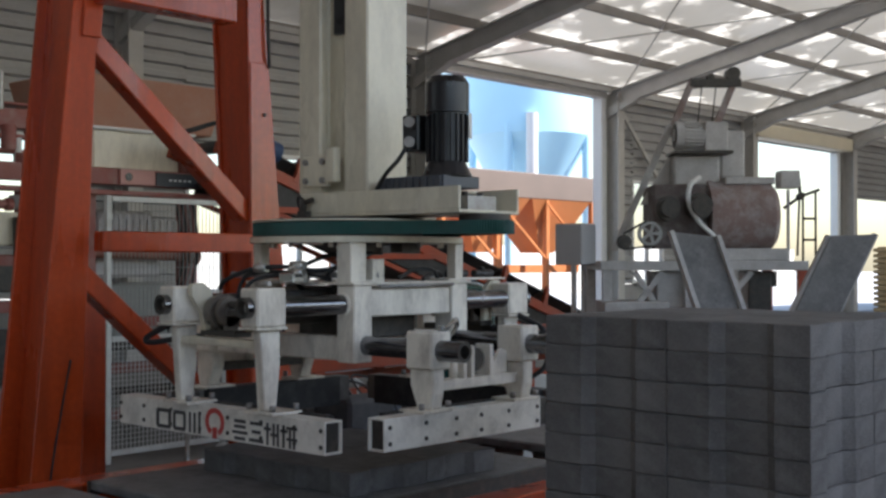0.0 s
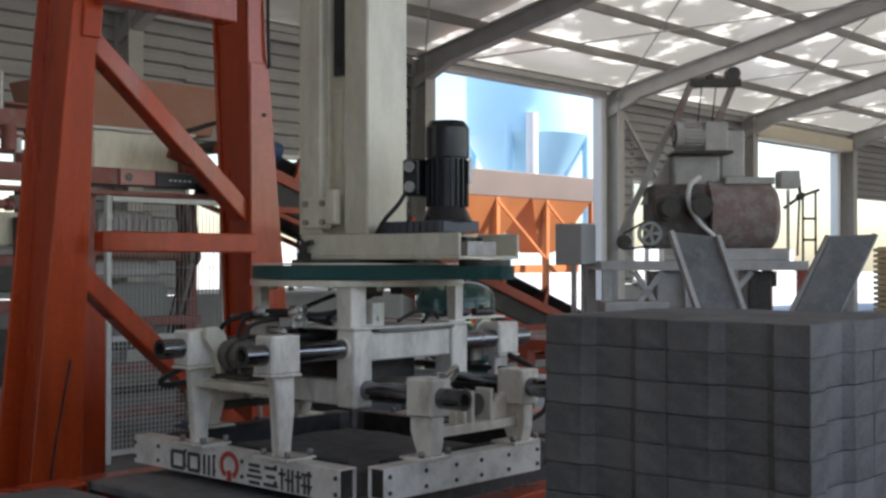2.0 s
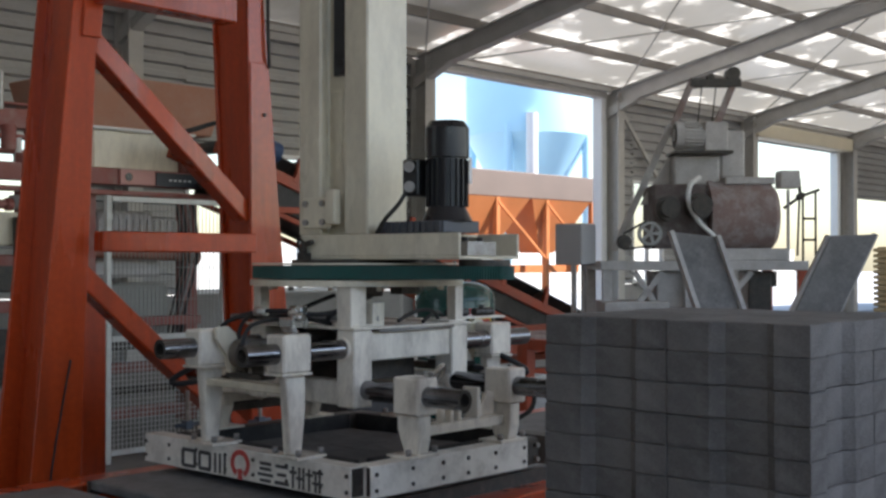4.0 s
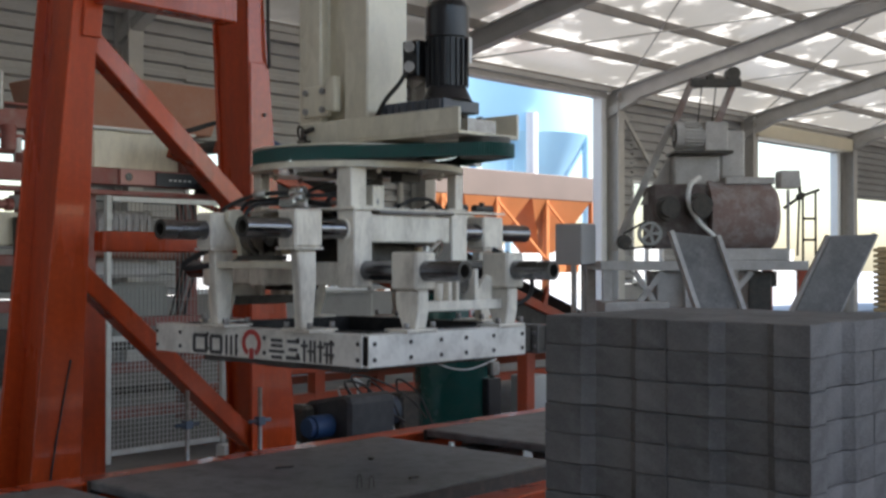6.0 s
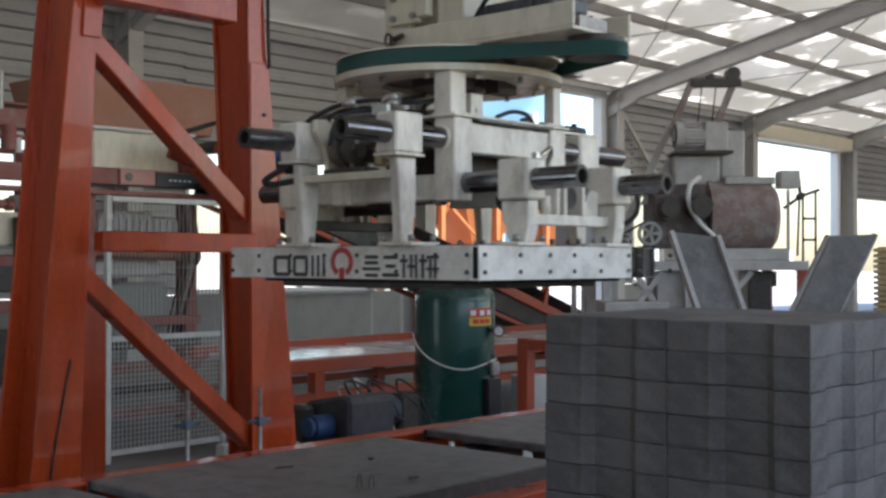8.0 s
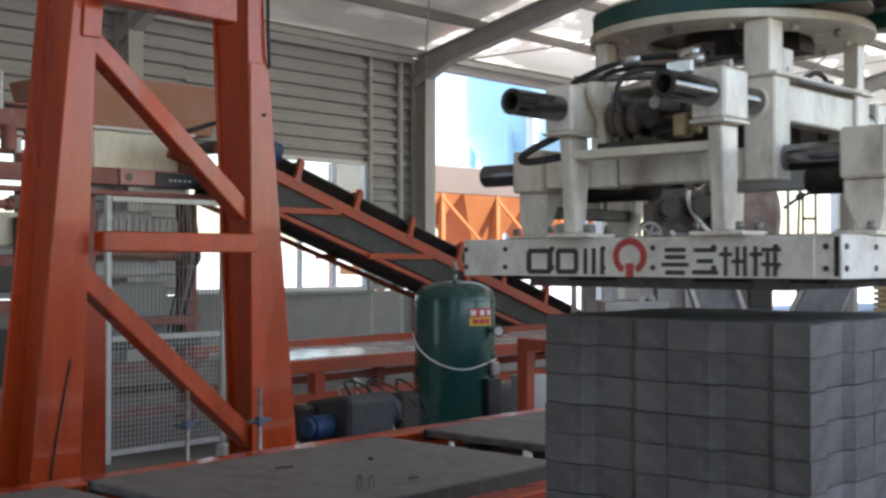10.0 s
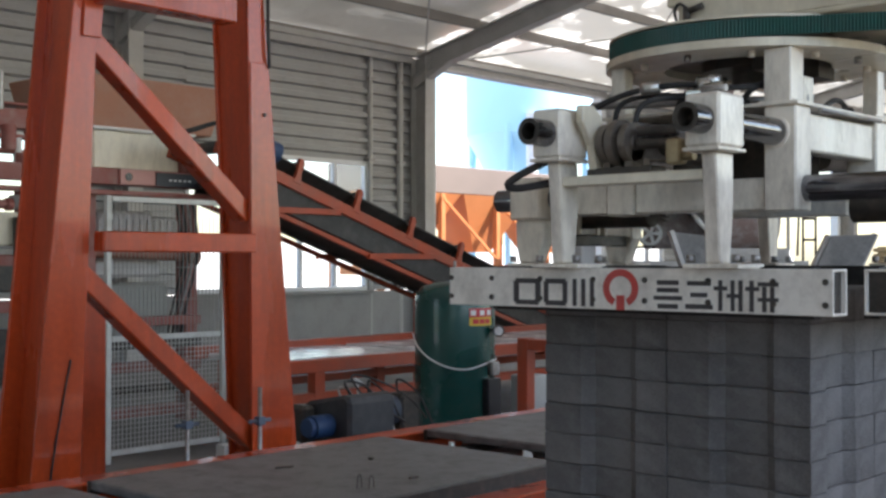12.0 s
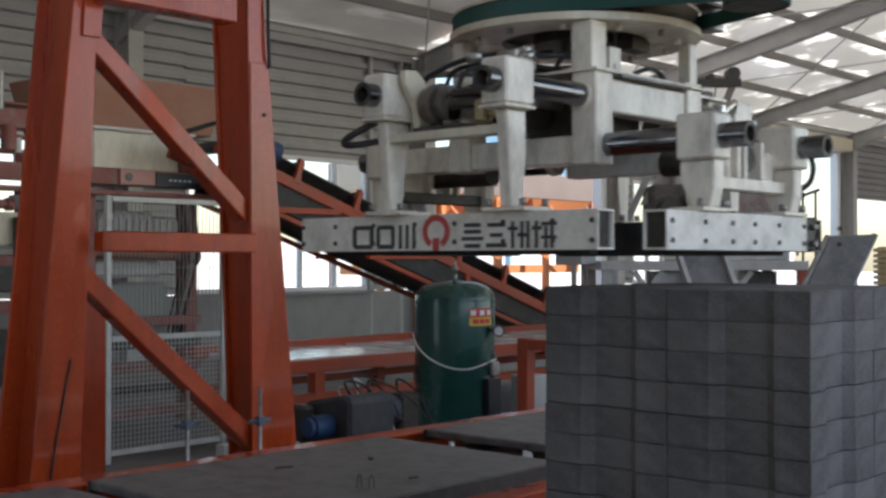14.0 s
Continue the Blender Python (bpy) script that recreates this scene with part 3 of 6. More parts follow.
tube(bm, [(3.0, 2.90, 1.76), (2.97, 2.92, 1.70), (2.965, 2.98, 1.65), (2.99, 3.05, 1.60)], 0.008)
part("cable", at_clamp(bm), RUBBER, electric)
# turntable
bm = B()
ringv = []
for r_, z_ in ((0.405, 1.409), (0.405, 1.431), (0.235, 1.431), (0.235, 1.409)):
    ringv.append([bm.verts.new((CX + r_ * math.cos(2 * math.pi * i / 72), CY + r_ * math.sin(2 * math.pi * i / 72), z_)) for i in range(72)])
for p, q in zip(ringv, ringv[1:] + ringv[:1]):
    for i in range(72):
        bm.faces.new((p[i], p[(i + 1) % 72], q[(i + 1) % 72], q[i])).smooth = True
turn = part("turntable_ring", at_clamp(bm), CREAM, clamp, "cream turntable ring")
bm = B()
rod(bm, (CX, CY, 1.4315), (CX, CY, 1.505), 0.25, 40)
rod(bm, (CX, CY, 1.40), (CX, CY, 1.431), 0.13, 32)
rod(bm, (CX + 0.02, CY - 0.02, 1.365), (CX + 0.02, CY - 0.02, 1.40), 0.07, 20)
box(bm, CX - 0.16, CX - 0.06, CY - 0.17, CY - 0.1, 1.38, 1.431)
box(bm, CX + 0.04, CX + 0.14, CY - 0.20, CY - 0.14, 1.375, 1.431)
part("slewing_bearing", at_clamp(bm), DARK, turn, "greasy slewing bearing")
for i in range(12):
    a = 2 * math.pi * i / 12
    bm = B()
    rod(bm, (CX + 0.33 * math.cos(a), CY + 0.33 * math.sin(a), 1.409), (CX + 0.33 * math.cos(a), CY + 0.33 * math.sin(a), 1.392), 0.010, 6)
    part("bolt", at_clamp(bm), WHITE if i % 3 else STEEL, turn)
# toothed belt round ring and pulley
bm = B()
R1, R2, PY = 0.388, 0.095, 2.66
dist = CY - PY
al = math.asin((R1 - R2) / dist)
path = []
for i in range(97):
    a = radians(-58) + (radians(238) + al) * i / 96
    path.append((CX + R1 * math.cos(a), CY + R1 * math.sin(a)))
for i in range(25):
    a = -math.pi / 2 - (math.pi / 2 - al) + 2 * (math.pi / 2 - al) * i / 24
    path.append((CX + R2 * math.cos(a), PY + R2 * math.sin(a)))
fine = []
for p, q in zip(path, path[1:] + path[:1]):
    n = max(1, int(math.hypot(q[0] - p[0], q[1] - p[1]) / 0.0042))
    fine += [(p[0] + (q[0] - p[0]) * j / n, p[1] + (q[1] - p[1]) * j / n) for j in range(n)]
N = len(fine)
outer = []
for i, (x, y) in enumerate(fine):
    tx, ty = fine[(i + 1) % N][0] - fine[i - 1][0], fine[(i + 1) % N][1] - fine[i - 1][1]
    l = math.hypot(tx, ty)
    e = 0.008 if i % 2 else 0.004
    outer.append((x + ty / l * e, y - tx / l * e))
lo = [[bm.verts.new((*p, z)) for p in ring] for ring, z in ((outer, 1.436), (outer, 1.482), (fine, 1.482), (fine, 1.436))]
for a, b in zip(lo, lo[1:] + lo[:1]):
    for i in range(N):
        bm.faces.new((a[i], a[(i + 1) % N], b[(i + 1) % N], b[i]))
part("drive_belt", at_clamp(bm), BELT, clamp, "dark green toothed drive belt")
bm = B()
rod(bm, (3.13, PY, 1.438), (3.13, PY, 1.504), 0.09, 28)
part("pulley", at_clamp(bm), DARK, clamp, "dark greasy belt pulley")
ia = radians(-54)
bm = B()
rod(bm, (CX + 0.44 * math.cos(ia), CY + 0.44 * math.sin(ia), 1.438), (CX + 0.44 * math.cos(ia), CY + 0.44 * math.sin(ia), 1.505), 0.036, 18)
part("idler_roller", at_clamp(bm), STEEL, clamp, "worn steel idler roller against the belt")
bm = B()
box(bm, 3.10, 3.42, 2.90, 2.99, 1.507, 1.516)
part("idler_bracket", at_clamp(bm), DARK, clamp)
bm = B()
rod(bm, (CX, CY, 1.486), (CX, CY, 1.492), 0.398, 64)
part("belt_flange", at_clamp(bm), CREAM, clamp, "thin cream rim over the belt")
# posts between ring and body
for x, y, w in ((2.875, 3.06, 0.075), (3.40, 3.04, 0.045), (2.875, 3.56, 0.045), (3.40, 3.56, 0.06), (3.0, 3.08, 0.06)):
    bm = B()
    box(bm, x - w / 2, x + w / 2, y - w / 2, y + w / 2, 1.26, 1.408 if w != 0.06 else 1.35)
    part("hanger_post", at_clamp(bm), WHITE, clamp, bevel=0.003)
# body frame
bm = B()
box(bm, 2.83, 3.45, 3.0, 3.6, 1.2585, 1.268)
body = part("body_frame", at_clamp(bm), WHITE, clamp, "white welded body frame", bevel=0.002)
for name, q in (("corner_block", (2.84, 2.93, 3.01, 3.10, 0.985, 1.258)), ("corner_block", (2.84, 2.93, 3.50, 3.59, 0.985, 1.258)), ("corner_block", (3.35, 3.44, 3.01, 3.10, 1.03, 1.258)),
                ("corner_block", (3.35, 3.44, 3.50, 3.59, 1.03, 1.258)), ("cross_beam", (2.93, 3.35, 3.02, 3.09, 1.145, 1.245)), ("cross_beam", (2.93, 3.35, 3.51, 3.58, 1.145, 1.245)),
                ("side_arm", (2.85, 2.925, 3.10, 3.50, 0.99, 1.075)), ("side_arm", (3.355, 3.43, 3.10, 3.50, 0.99, 1.075)), ("side_arm", (2.845, 2.92, 3.59, 3.80, 0.99, 1.075))):
    bm = B()
    box(bm, *q)
    part(name, at_clamp(bm), WHITE, body, bevel=0.005)
bm = B()
box(bm, 2.97, 3.3, 3.16, 3.45, 1.06, 1.24)
rod(bm, (2.75, 3.30, 1.16), (2.98, 3.30, 1.16), 0.045, 16)
rod(bm, (2.70, 3.30, 1.16), (2.75, 3.30, 1.16), 0.03, 16)
part("hydraulic_valve_block", at_clamp(bm), DARK, body, "greasy dark hydraulic block")
for i, (p, q) in enumerate((((2.86, 3.15, 1.275), (2.72, 3.45, 1.29)), ((2.9, 3.2, 1.28), (2.66, 3.35, 1.27)), ((3.1, 3.05, 1.28), (3.35, 3.1, 1.30)), ((3.2, 3.02, 1.275), (3.5, 3.2, 1.285)))):
    bm = B()
    mid = ((p[0] + q[0]) / 2, (p[1] + q[1]) / 2, max(p[2], q[2]) + 0.012)
    tube(bm, [p, mid, q, (q[0] + (0.05 if i > 1 else -0.05), q[1], q[2] - 0.1)], 0.0075)
    part("hydraulic_hose", at_clamp(bm), RUBBER, body, "black hydraulic hose")
for y in (3.045, 3.555):
    bm = B()
    rod(bm, (2.95, y - 0.05, 1.252), (3.34, y - 0.05, 1.256), 0.006, 8)
    part("grease_pipe", at_clamp(bm), STEEL, body)
for x0, x1, y, z, r in ((2.45, 2.98, 3.36, 1.205, 0.017), (2.45, 2.98, 3.24, 1.185, 0.017), (2.58, 2.98, 3.30, 1.225, 0.012)):
    bm = B()
    rod(bm, (x0 + 0.18, y, z), (x1, y, z), r, 14)
    part("guide_pipe", at_clamp(bm), STEEL, body, "dull steel pipe")
bm = B()
tube(bm, [(2.68, 3.56, 1.24), (2.68, 3.52, 1.275), (2.70, 3.40, 1.312), (2.74, 3.27, 1.322), (2.80, 3.16, 1.31), (2.90, 3.12, 1.33), (3.02, 3.17, 1.385)], 0.0085)
part("hydraulic_hose", at_clamp(bm), RUBBER, body, "thick black hydraulic hose")
for (x, y, z), l in (((2.705, 3.385, 1.317), 0.05), ((2.75, 3.24, 1.325), 0.06), ((2.72, 3.20, 1.30), 0.05)):
    bm = B()
    rod(bm, (x, y, z), (x + 0.012, y - l, z + 0.002), 0.017, 6)
    part("hose_coupling", at_clamp(bm), mat("bright_zinc", (0.62, 0.62, 0.60), 0.3, 0.9, var=0.15), body, "bright zinc hose coupling")
bm = B()
box(bm, 2.70, 2.77, 3.17, 3.25, 1.265, 1.30)
rod(bm, (2.735, 3.21, 1.30), (2.735, 3.21, 1.325), 0.02, 8)
part("pipe_manifold", at_clamp(bm), MATS["bright_zinc"], body, "zinc plated pipe manifold", bevel=0.004)
for i in range(2):
    y = 3.16 + 0.2 * i
    bm = B()
    tube(bm, [(2.98, y, 1.20), (2.90, y + 0.03, 1.26), (2.84, y - 0.02, 1.30), (2.90, y - 0.06, 1.34), (3.02, y - 0.05, 1.37)], 0.008)
    part("hydraulic_hose", at_clamp(bm), RUBBER, body, "black hydraulic hose")
bm = B()
rod(bm, (2.75, 3.58, 1.292), (3.0, 3.05, 1.292), 0.011, 10)
rod(bm, (2.86, 3.35, 1.292), (2.885, 3.30, 1.292), 0.022, 10)
part("pipe_coupling", at_clamp(bm), STEEL, body, "steel pipe with couplings")
bm = B()
box(bm, 3.45, 3.80, 3.12, 3.22, 1.268, 1.276)
part("valve_shelf", at_clamp(bm), WHITE, body)
for x in (3.50, 3.66):
    bm = B()
    rod(bm, (x, 3.17, 1.292), (x + 0.11, 3.17, 1.292), 0.016, 12)
    rod(bm, (x + 0.05, 3.17, 1.292), (x + 0.05, 3.17, 1.318), 0.012, 10)
    part("valve", at_clamp(bm), BLACK, body, "small black valve")
bm = B()
box(bm, 2.915, 2.949, 3.36, 3.40, 1.505, 1.53)
rod(bm, (2.93, 3.38, 1.53), (2.93, 3.38, 1.57), 0.012, 8)
rod(bm, (2.93, 3.38, 1.56), (2.93, 3.33, 1.57), 0.010, 8)
part("limit_switch", at_clamp(bm), DARK, clamp, "small dark limit switch")
bm = B()
tube(bm, [(2.93, 3.38, 1.57), (2.93, 3.405, 1.585), (2.94, 3.425, 1.565), (2.95, 3.42, 1.53)], 0.0045)
part("switch_cable", at_clamp(bm), RUBBER, clamp)
for x, y in ((2.90, 3.07), (3.37, 3.05), (2.90, 3.53), (3.37, 3.53)):
    bm = B()
    box(bm, x - 0.05, x + 0.05, y - 0.05, y + 0.05, 1.2685, 1.276)
    part("post_foot", at_clamp(bm), WHITE, clamp, bevel=0.002)
# slide rods
RODS = []
for y in (3.067, 3.526):
    RODS += [((2.396, y, 1.19), (2.86, y, 1.19)), ((3.42, y, 1.19), (3.86, y, 1.19))]
for x in (2.903, 3.38):
    RODS += [((x, 2.552, 1.045), (x, 3.05, 1.045)), ((x, 3.55, 1.045), (x, 4.04, 1.045))]
for a, b in RODS:
    bm = B()
    rod(bm, a, b, 0.035, 24, hole=0.023)
    o = part("slide_rod", at_clamp(bm), CHROME, clamp, "oily dark steel slide rod")
    o.data.materials.append(DARK)
    for f in o.data.polygons:
        # end faces and bores take the darker metal slot
        axis = (Vector(b) - Vector(a)).normalized()
        v = f.center - (sum((Vector(q.co) for q in o.data.vertices), Vector()) / len(o.data.vertices))
        if (v - axis * v.dot(axis)).length < 0.031:
            f.material_index = 1
    d = (Vector(b) - Vector(a)).normalized()
    inner = Vector(b) if abs(b[0] - CX) + abs(b[1] - CY) < abs(a[0] - CX) + abs(a[1] - CY) else Vector(a)
    outw = -d if inner == Vector(b) else d
    bm = B()
    rod(bm, inner, inner + outw * 0.03, 0.041, 20)
    part("rod_collar", at_clamp(bm), WHITE, clamp)


def hollow(bm, axis, lo, hi, a0, a1, z0, z1, t):
    """A square tube, open at both ends."""
    def at(a, z, k):
        return (a, k, z) if axis == "y" else (k, a, z)
    loops = []
    for k in (lo, hi):
        for i in (0, t):
            loops.append([bm.verts.new(at(a, z, k)) for a, z in ((a0 + i, z0 + i), (a1 - i, z0 + i), (a1 - i, z1 - i), (a0 + i, z1 - i))])
    for p, q in ((0, 2), (2, 3), (3, 1), (1, 0)):
        for i in range(4):
            bm.faces.new((loops[p][i], loops[p][(i + 1) % 4], loops[q][(i + 1) % 4], loops[q][i]))


def emblem(jaw, x):
    """Plain painted shapes on the jaw beam: dark strips and a red ring with a stem."""
    zc, h = 0.774, 0.035
    for y0, y1, kind in ((3.60, 3.691, 0), (3.511, 3.587, 1), (3.425, 3.492, 2), (3.165, 3.242, 3), (3.081, 3.152, 4), (2.998, 3.074, 5), (2.911, 2.991, 6)):
        bm = B()
        y, s = (y0 + y1) / 2, (y1 - y0) / 2
        strips = {0: [(-1, -.64, -.8, .8), (.64, 1, -.8, .8), (-.85, .85, .66, 1), (-.85, .85, -1, -.66)],
                  1: [(-1, -.64, -.8, .8), (.64, 1, -.8, .8), (-.85, .85, .66, 1), (-.85, .85, -1, -.66)],
                  2: [(-1, -.66, -1, 1), (-.17, .17, -1, 1), (.66, 1, -1, 1)],
                  3: [(-.75, .75, .72, .95), (-.75, .75, .2, .42), (-1, 1, -.35, -.15), (-.7, .7, -.95, -.72)],
                  4: [(-.85, .85, .7, .92), (-.6, .6, -.1, .12), (-1, 1, -.92, -.68)],
                  5: [(.5, .68, -1, 1), (.15, 1, .4, .58), (-.35, -.18, -1, 1), (-.9, .1, -.1, .08), (-.9, -.72, -1, 1)],
                  6: [(.55, .73, -1, 1), (.2, 1, .4, .58), (-.25, -.08, -1, .6), (-1, .2, .72, .9), (-.75, -.58, -1, .6), (-1, .2, -.3, -.14)]}[kind]
        g = 0.05 if kind > 2 else 0.02
        for a, b, c, d in strips:
            bm = B()
            box(bm, x - 0.0015, x, y + (a - g) * s, y + (b + g) * s, zc + (c - g) * h, zc + (d + g) * h)
            part("painted_bar", at_clamp(bm), INK, jaw, "dark painted bar")
    bm = B()
    yc, n, zr = 3.3425, 28, 0.787
    pts = []
    for i in range(n + 1):
        a = radians(-62) + radians(304) * i / n
        pts.append((math.cos(a), math.sin(a)))
    for (c0, s0), (c1, s1) in zip(pts, pts[1:]):
        v = [bm.verts.new((x - q, yc + r * c, zr + r * k * 0.92)) for q in (0, 0.0015) for (r, c, k) in ((0.0535, c0, s0), (0.0535, c1, s1), (0.034, c1, s1), (0.034, c0, s0))]
        for f in ((0, 1, 2, 3), (4, 7, 6, 5), (0, 4, 5, 1), (3, 2, 6, 7), (0, 3, 7, 4), (1, 5, 6, 2)):
            bm.faces.new([v[i] for i in f])
    bmesh.ops.remove_doubles(bm, verts=bm.verts, dist=0.0002)
    box(bm, x - 0.002, x, yc - 0.012, yc + 0.012, zr - 0.056, zr - 0.018)
    part("ring_emblem", at_clamp(bm), RED, jaw, "red ring emblem with a short stem")


# blotchy dark grey for the back and far-side jaw beams
DARKBEAM = mat("dark_grey_beam_paint", (0.16, 0.15, 0.14), 0.7, var=0.3, scale=9, dirt=(0.06, 0.055, 0.05), dirt_amount=0.7)


def jaw_front(name, mirrored):
    """The jaw that slides along x: beam, two legs with sliding blocks, tie bar, bolts."""
    jaw = new(name)
    jaw.parent = clamp
    X = 2.496
    s = -1 if mirrored else 1

    def mx(x):
        return 2 * CX - x if mirrored else x

    def bx(bm, x0, x1, y0, y1, z0, z1):
        if mirrored:
            x0, x1, y0, y1 = mx(x1), mx(x0), 2 * CY - y1, 2 * CY - y0
        box(bm, x0, x1, y0, y1, z0, z1)

    def my(y):
        return 2 * CY - y if mirrored else y

    y0, y1, z0, z1 = 2.778, 3.93, 0.732, 0.838
    if mirrored:
        y1 = 3.86
    bm = B()
    hollow(bm, "y", min(my(y0), my(y1)), max(my(y0), my(y1)), min(mx(X), mx(X + 0.075)), max(mx(X), mx(X + 0.075)), z0, z1, 0.006)
    part("jaw_beam", at_clamp(bm), DARKBEAM if mirrored else BEAMW, jaw, "dark grey hollow jaw beam" if mirrored else "white painted hollow jaw beam", bevel=0.0015)
    # dark plug stands in for the shade inside the open tube
    bm = B()
    bx(bm, X + 0.0065, X + 0.0685, y0 + 0.012, y1 - 0.012, z0 + 0.0065, z1 - 0.0065)
    part("tube_core", at_clamp(bm), DARK, jaw, "dark plug for the shade inside the beam")
    bm = B()
    bx(bm, X + 0.076, X + 0.112, y0 + 0.08, y1 - 0.1, z0 - 0.012, z1 + 0.004)
    part("rubber_pad", at_clamp(bm), RUBBER, jaw, "black rubber gripping pad")
    for y in (2.795, 3.92, 3.77, 3.60, 3.427, 3.27, 3.091, 2.922):
        for z in (0.757, 0.809):
            bm = B()
            rod(bm, (mx(X + 0.001), my(y), z), (mx(X - 0.004), my(y), z), 0.0075, 8)
            part("bolt", at_clamp(bm), DARK, jaw)
    for y in (3.067, 3.526):
        bm = B()
        yy = my(y)
        rz = 1.19
        box(bm, min(mx(2.423), mx(2.546)), max(mx(2.423), mx(2.546)), yy - 0.047, yy + 0.047, rz - 0.064, rz + 0.064)
        part("slide_block", at_clamp(bm), WHITE, jaw, bevel=0.007)
        bm = B()
        extrude(bm, [(mx(2.455), rz - 0.074), (mx(2.54), rz - 0.074), (mx(2.542), 1.0), (mx(2.525), 0.85), (mx(2.475), 0.85), (mx(2.465), 1.0)], "y", yy - 0.020, yy + 0.020)
        part("jaw_leg", at_clamp(bm), WHITE, jaw, bevel=0.004)
        bm = B()
        box(bm, min(mx(2.417), mx(2.549)), max(mx(2.417), mx(2.549)), yy - 0.049, yy + 0.049, rz - 0.073, rz - 0.0645)
        part("flange_plate", at_clamp(bm), WHITE, jaw, bevel=0.002)
        bm = B()
        box(bm, min(mx(2.46), mx(2.59)), max(mx(2.46), mx(2.59)), yy - 0.075, yy + 0.075, 0.8385, 0.850)
        part("flange_plate", at_clamp(bm), WHITE, jaw, bevel=0.002)
        for a in (-0.06, 0.06):
            for b in (2.475, 2.575):
                bm = B()
                rod(bm, (mx(b), yy + a, 0.852), (mx(b), yy + a, 0.872), 0.011, 6)
                part("bolt", at_clamp(bm), STEEL, jaw)
    bm = B()
    bx(bm, 2.47, 2.53, 3.085, 3.508, 1.052, 1.078)
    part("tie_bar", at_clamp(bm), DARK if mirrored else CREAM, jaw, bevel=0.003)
    # cylinder end with clevis discs, curved web plate, brass valve, tray and hoses between the two legs
    for dy, r in ((-0.034, 0.052), (0.0, 0.062), (0.034, 0.052)):
        bm = B()
        yy = my(3.385 + dy)
        rod(bm, (mx(2.56), yy - 0.011, 1.165), (mx(2.56), yy + 0.011, 1.165), r, 24)
        bx(bm, 2.545, 2.60, 3.385 + dy - 0.011, 3.385 + dy + 0.011, 1.095, 1.16)
        part("clevis_disc", at_clamp(bm), mat("oily_brown_casting", (0.15, 0.13, 0.11), 0.45, 0.3, var=0.35, scale=14, dirt=(0.28, 0.24, 0.2), dirt_amount=0.5), jaw, "greasy clevis disc")
    bm = B()
    rod(bm, (mx(2.56), my(3.33), 1.165), (mx(2.56), my(3.44), 1.165), 0.022, 14)
    rod(bm, (mx(2.56), my(3.385), 1.165), (mx(2.78), my(3.385), 1.165), 0.032, 18)
    part("cylinder_clevis", at_clamp(bm), STEEL, jaw, "oily steel cylinder rod")
    for z in (1.19, 1.158):
        bm = B()
        rod(bm, (mx(2.55), my(3.325), z), (mx(2.57), my(3.22), z), 0.014, 12)
        part("pipe_stub", at_clamp(bm), DARK, jaw)
    bm = B()
    bx(bm, 2.54, 2.58, 3.195, 3.24, 1.10, 1.165)
    rod(bm, (mx(2.56), my(3.20), 1.12), (mx(2.56), my(3.165), 1.12), 0.012, 8)
    part("brass_valve", at_clamp(bm), mat("dull_brass", (0.36, 0.29, 0.18), 0.45, 0.6, var=0.25, scale=12), jaw, "dull brass valve body", bevel=0.006)
    bm = B()
    bx(bm, 2.525, 2.60, 3.27, 3.47, 1.08, 1.10)
    part("grease_tray", at_clamp(bm), DARK, jaw, "black grease-caked tray", bevel=0.004)
    bm = B()
    extrude(bm, [(mx(2.47), 1.262), (mx(2.52), 1.266), (mx(2.555), 1.24), (mx(2.575), 1.18), (mx(2.575), 1.08), (mx(2.53), 1.08), (mx(2.515), 1.16), (mx(2.47), 1.22)], "y", my(3.452) - 0.012, my(3.452) + 0.012)
    part("web_plate", at_clamp(bm), CREAM, jaw, bevel=0.003)
    bm = B()
    tube(bm, [(mx(2.49), my(3.57), 1.125), (mx(2.44), my(3.63), 1.085), (mx(2.425), my(3.655), 1.06), (mx(2.44), my(3.63), 1.052), (mx(2.50), my(3.56), 1.066), (mx(2.56), my(3.49), 1.075)], 0.011)
    part("hydraulic_hose", at_clamp(bm), BLACK, jaw, "black hydraulic hose")
    bm = B()
    rod(bm, (mx(2.485), my(3.10), 1.268), (mx(2.485), my(3.035), 1.268), 0.009, 8)
    part("grease_nipple", at_clamp(bm), STEEL, jaw)
    if not mirrored:
        emblem(jaw, X)
    return jaw


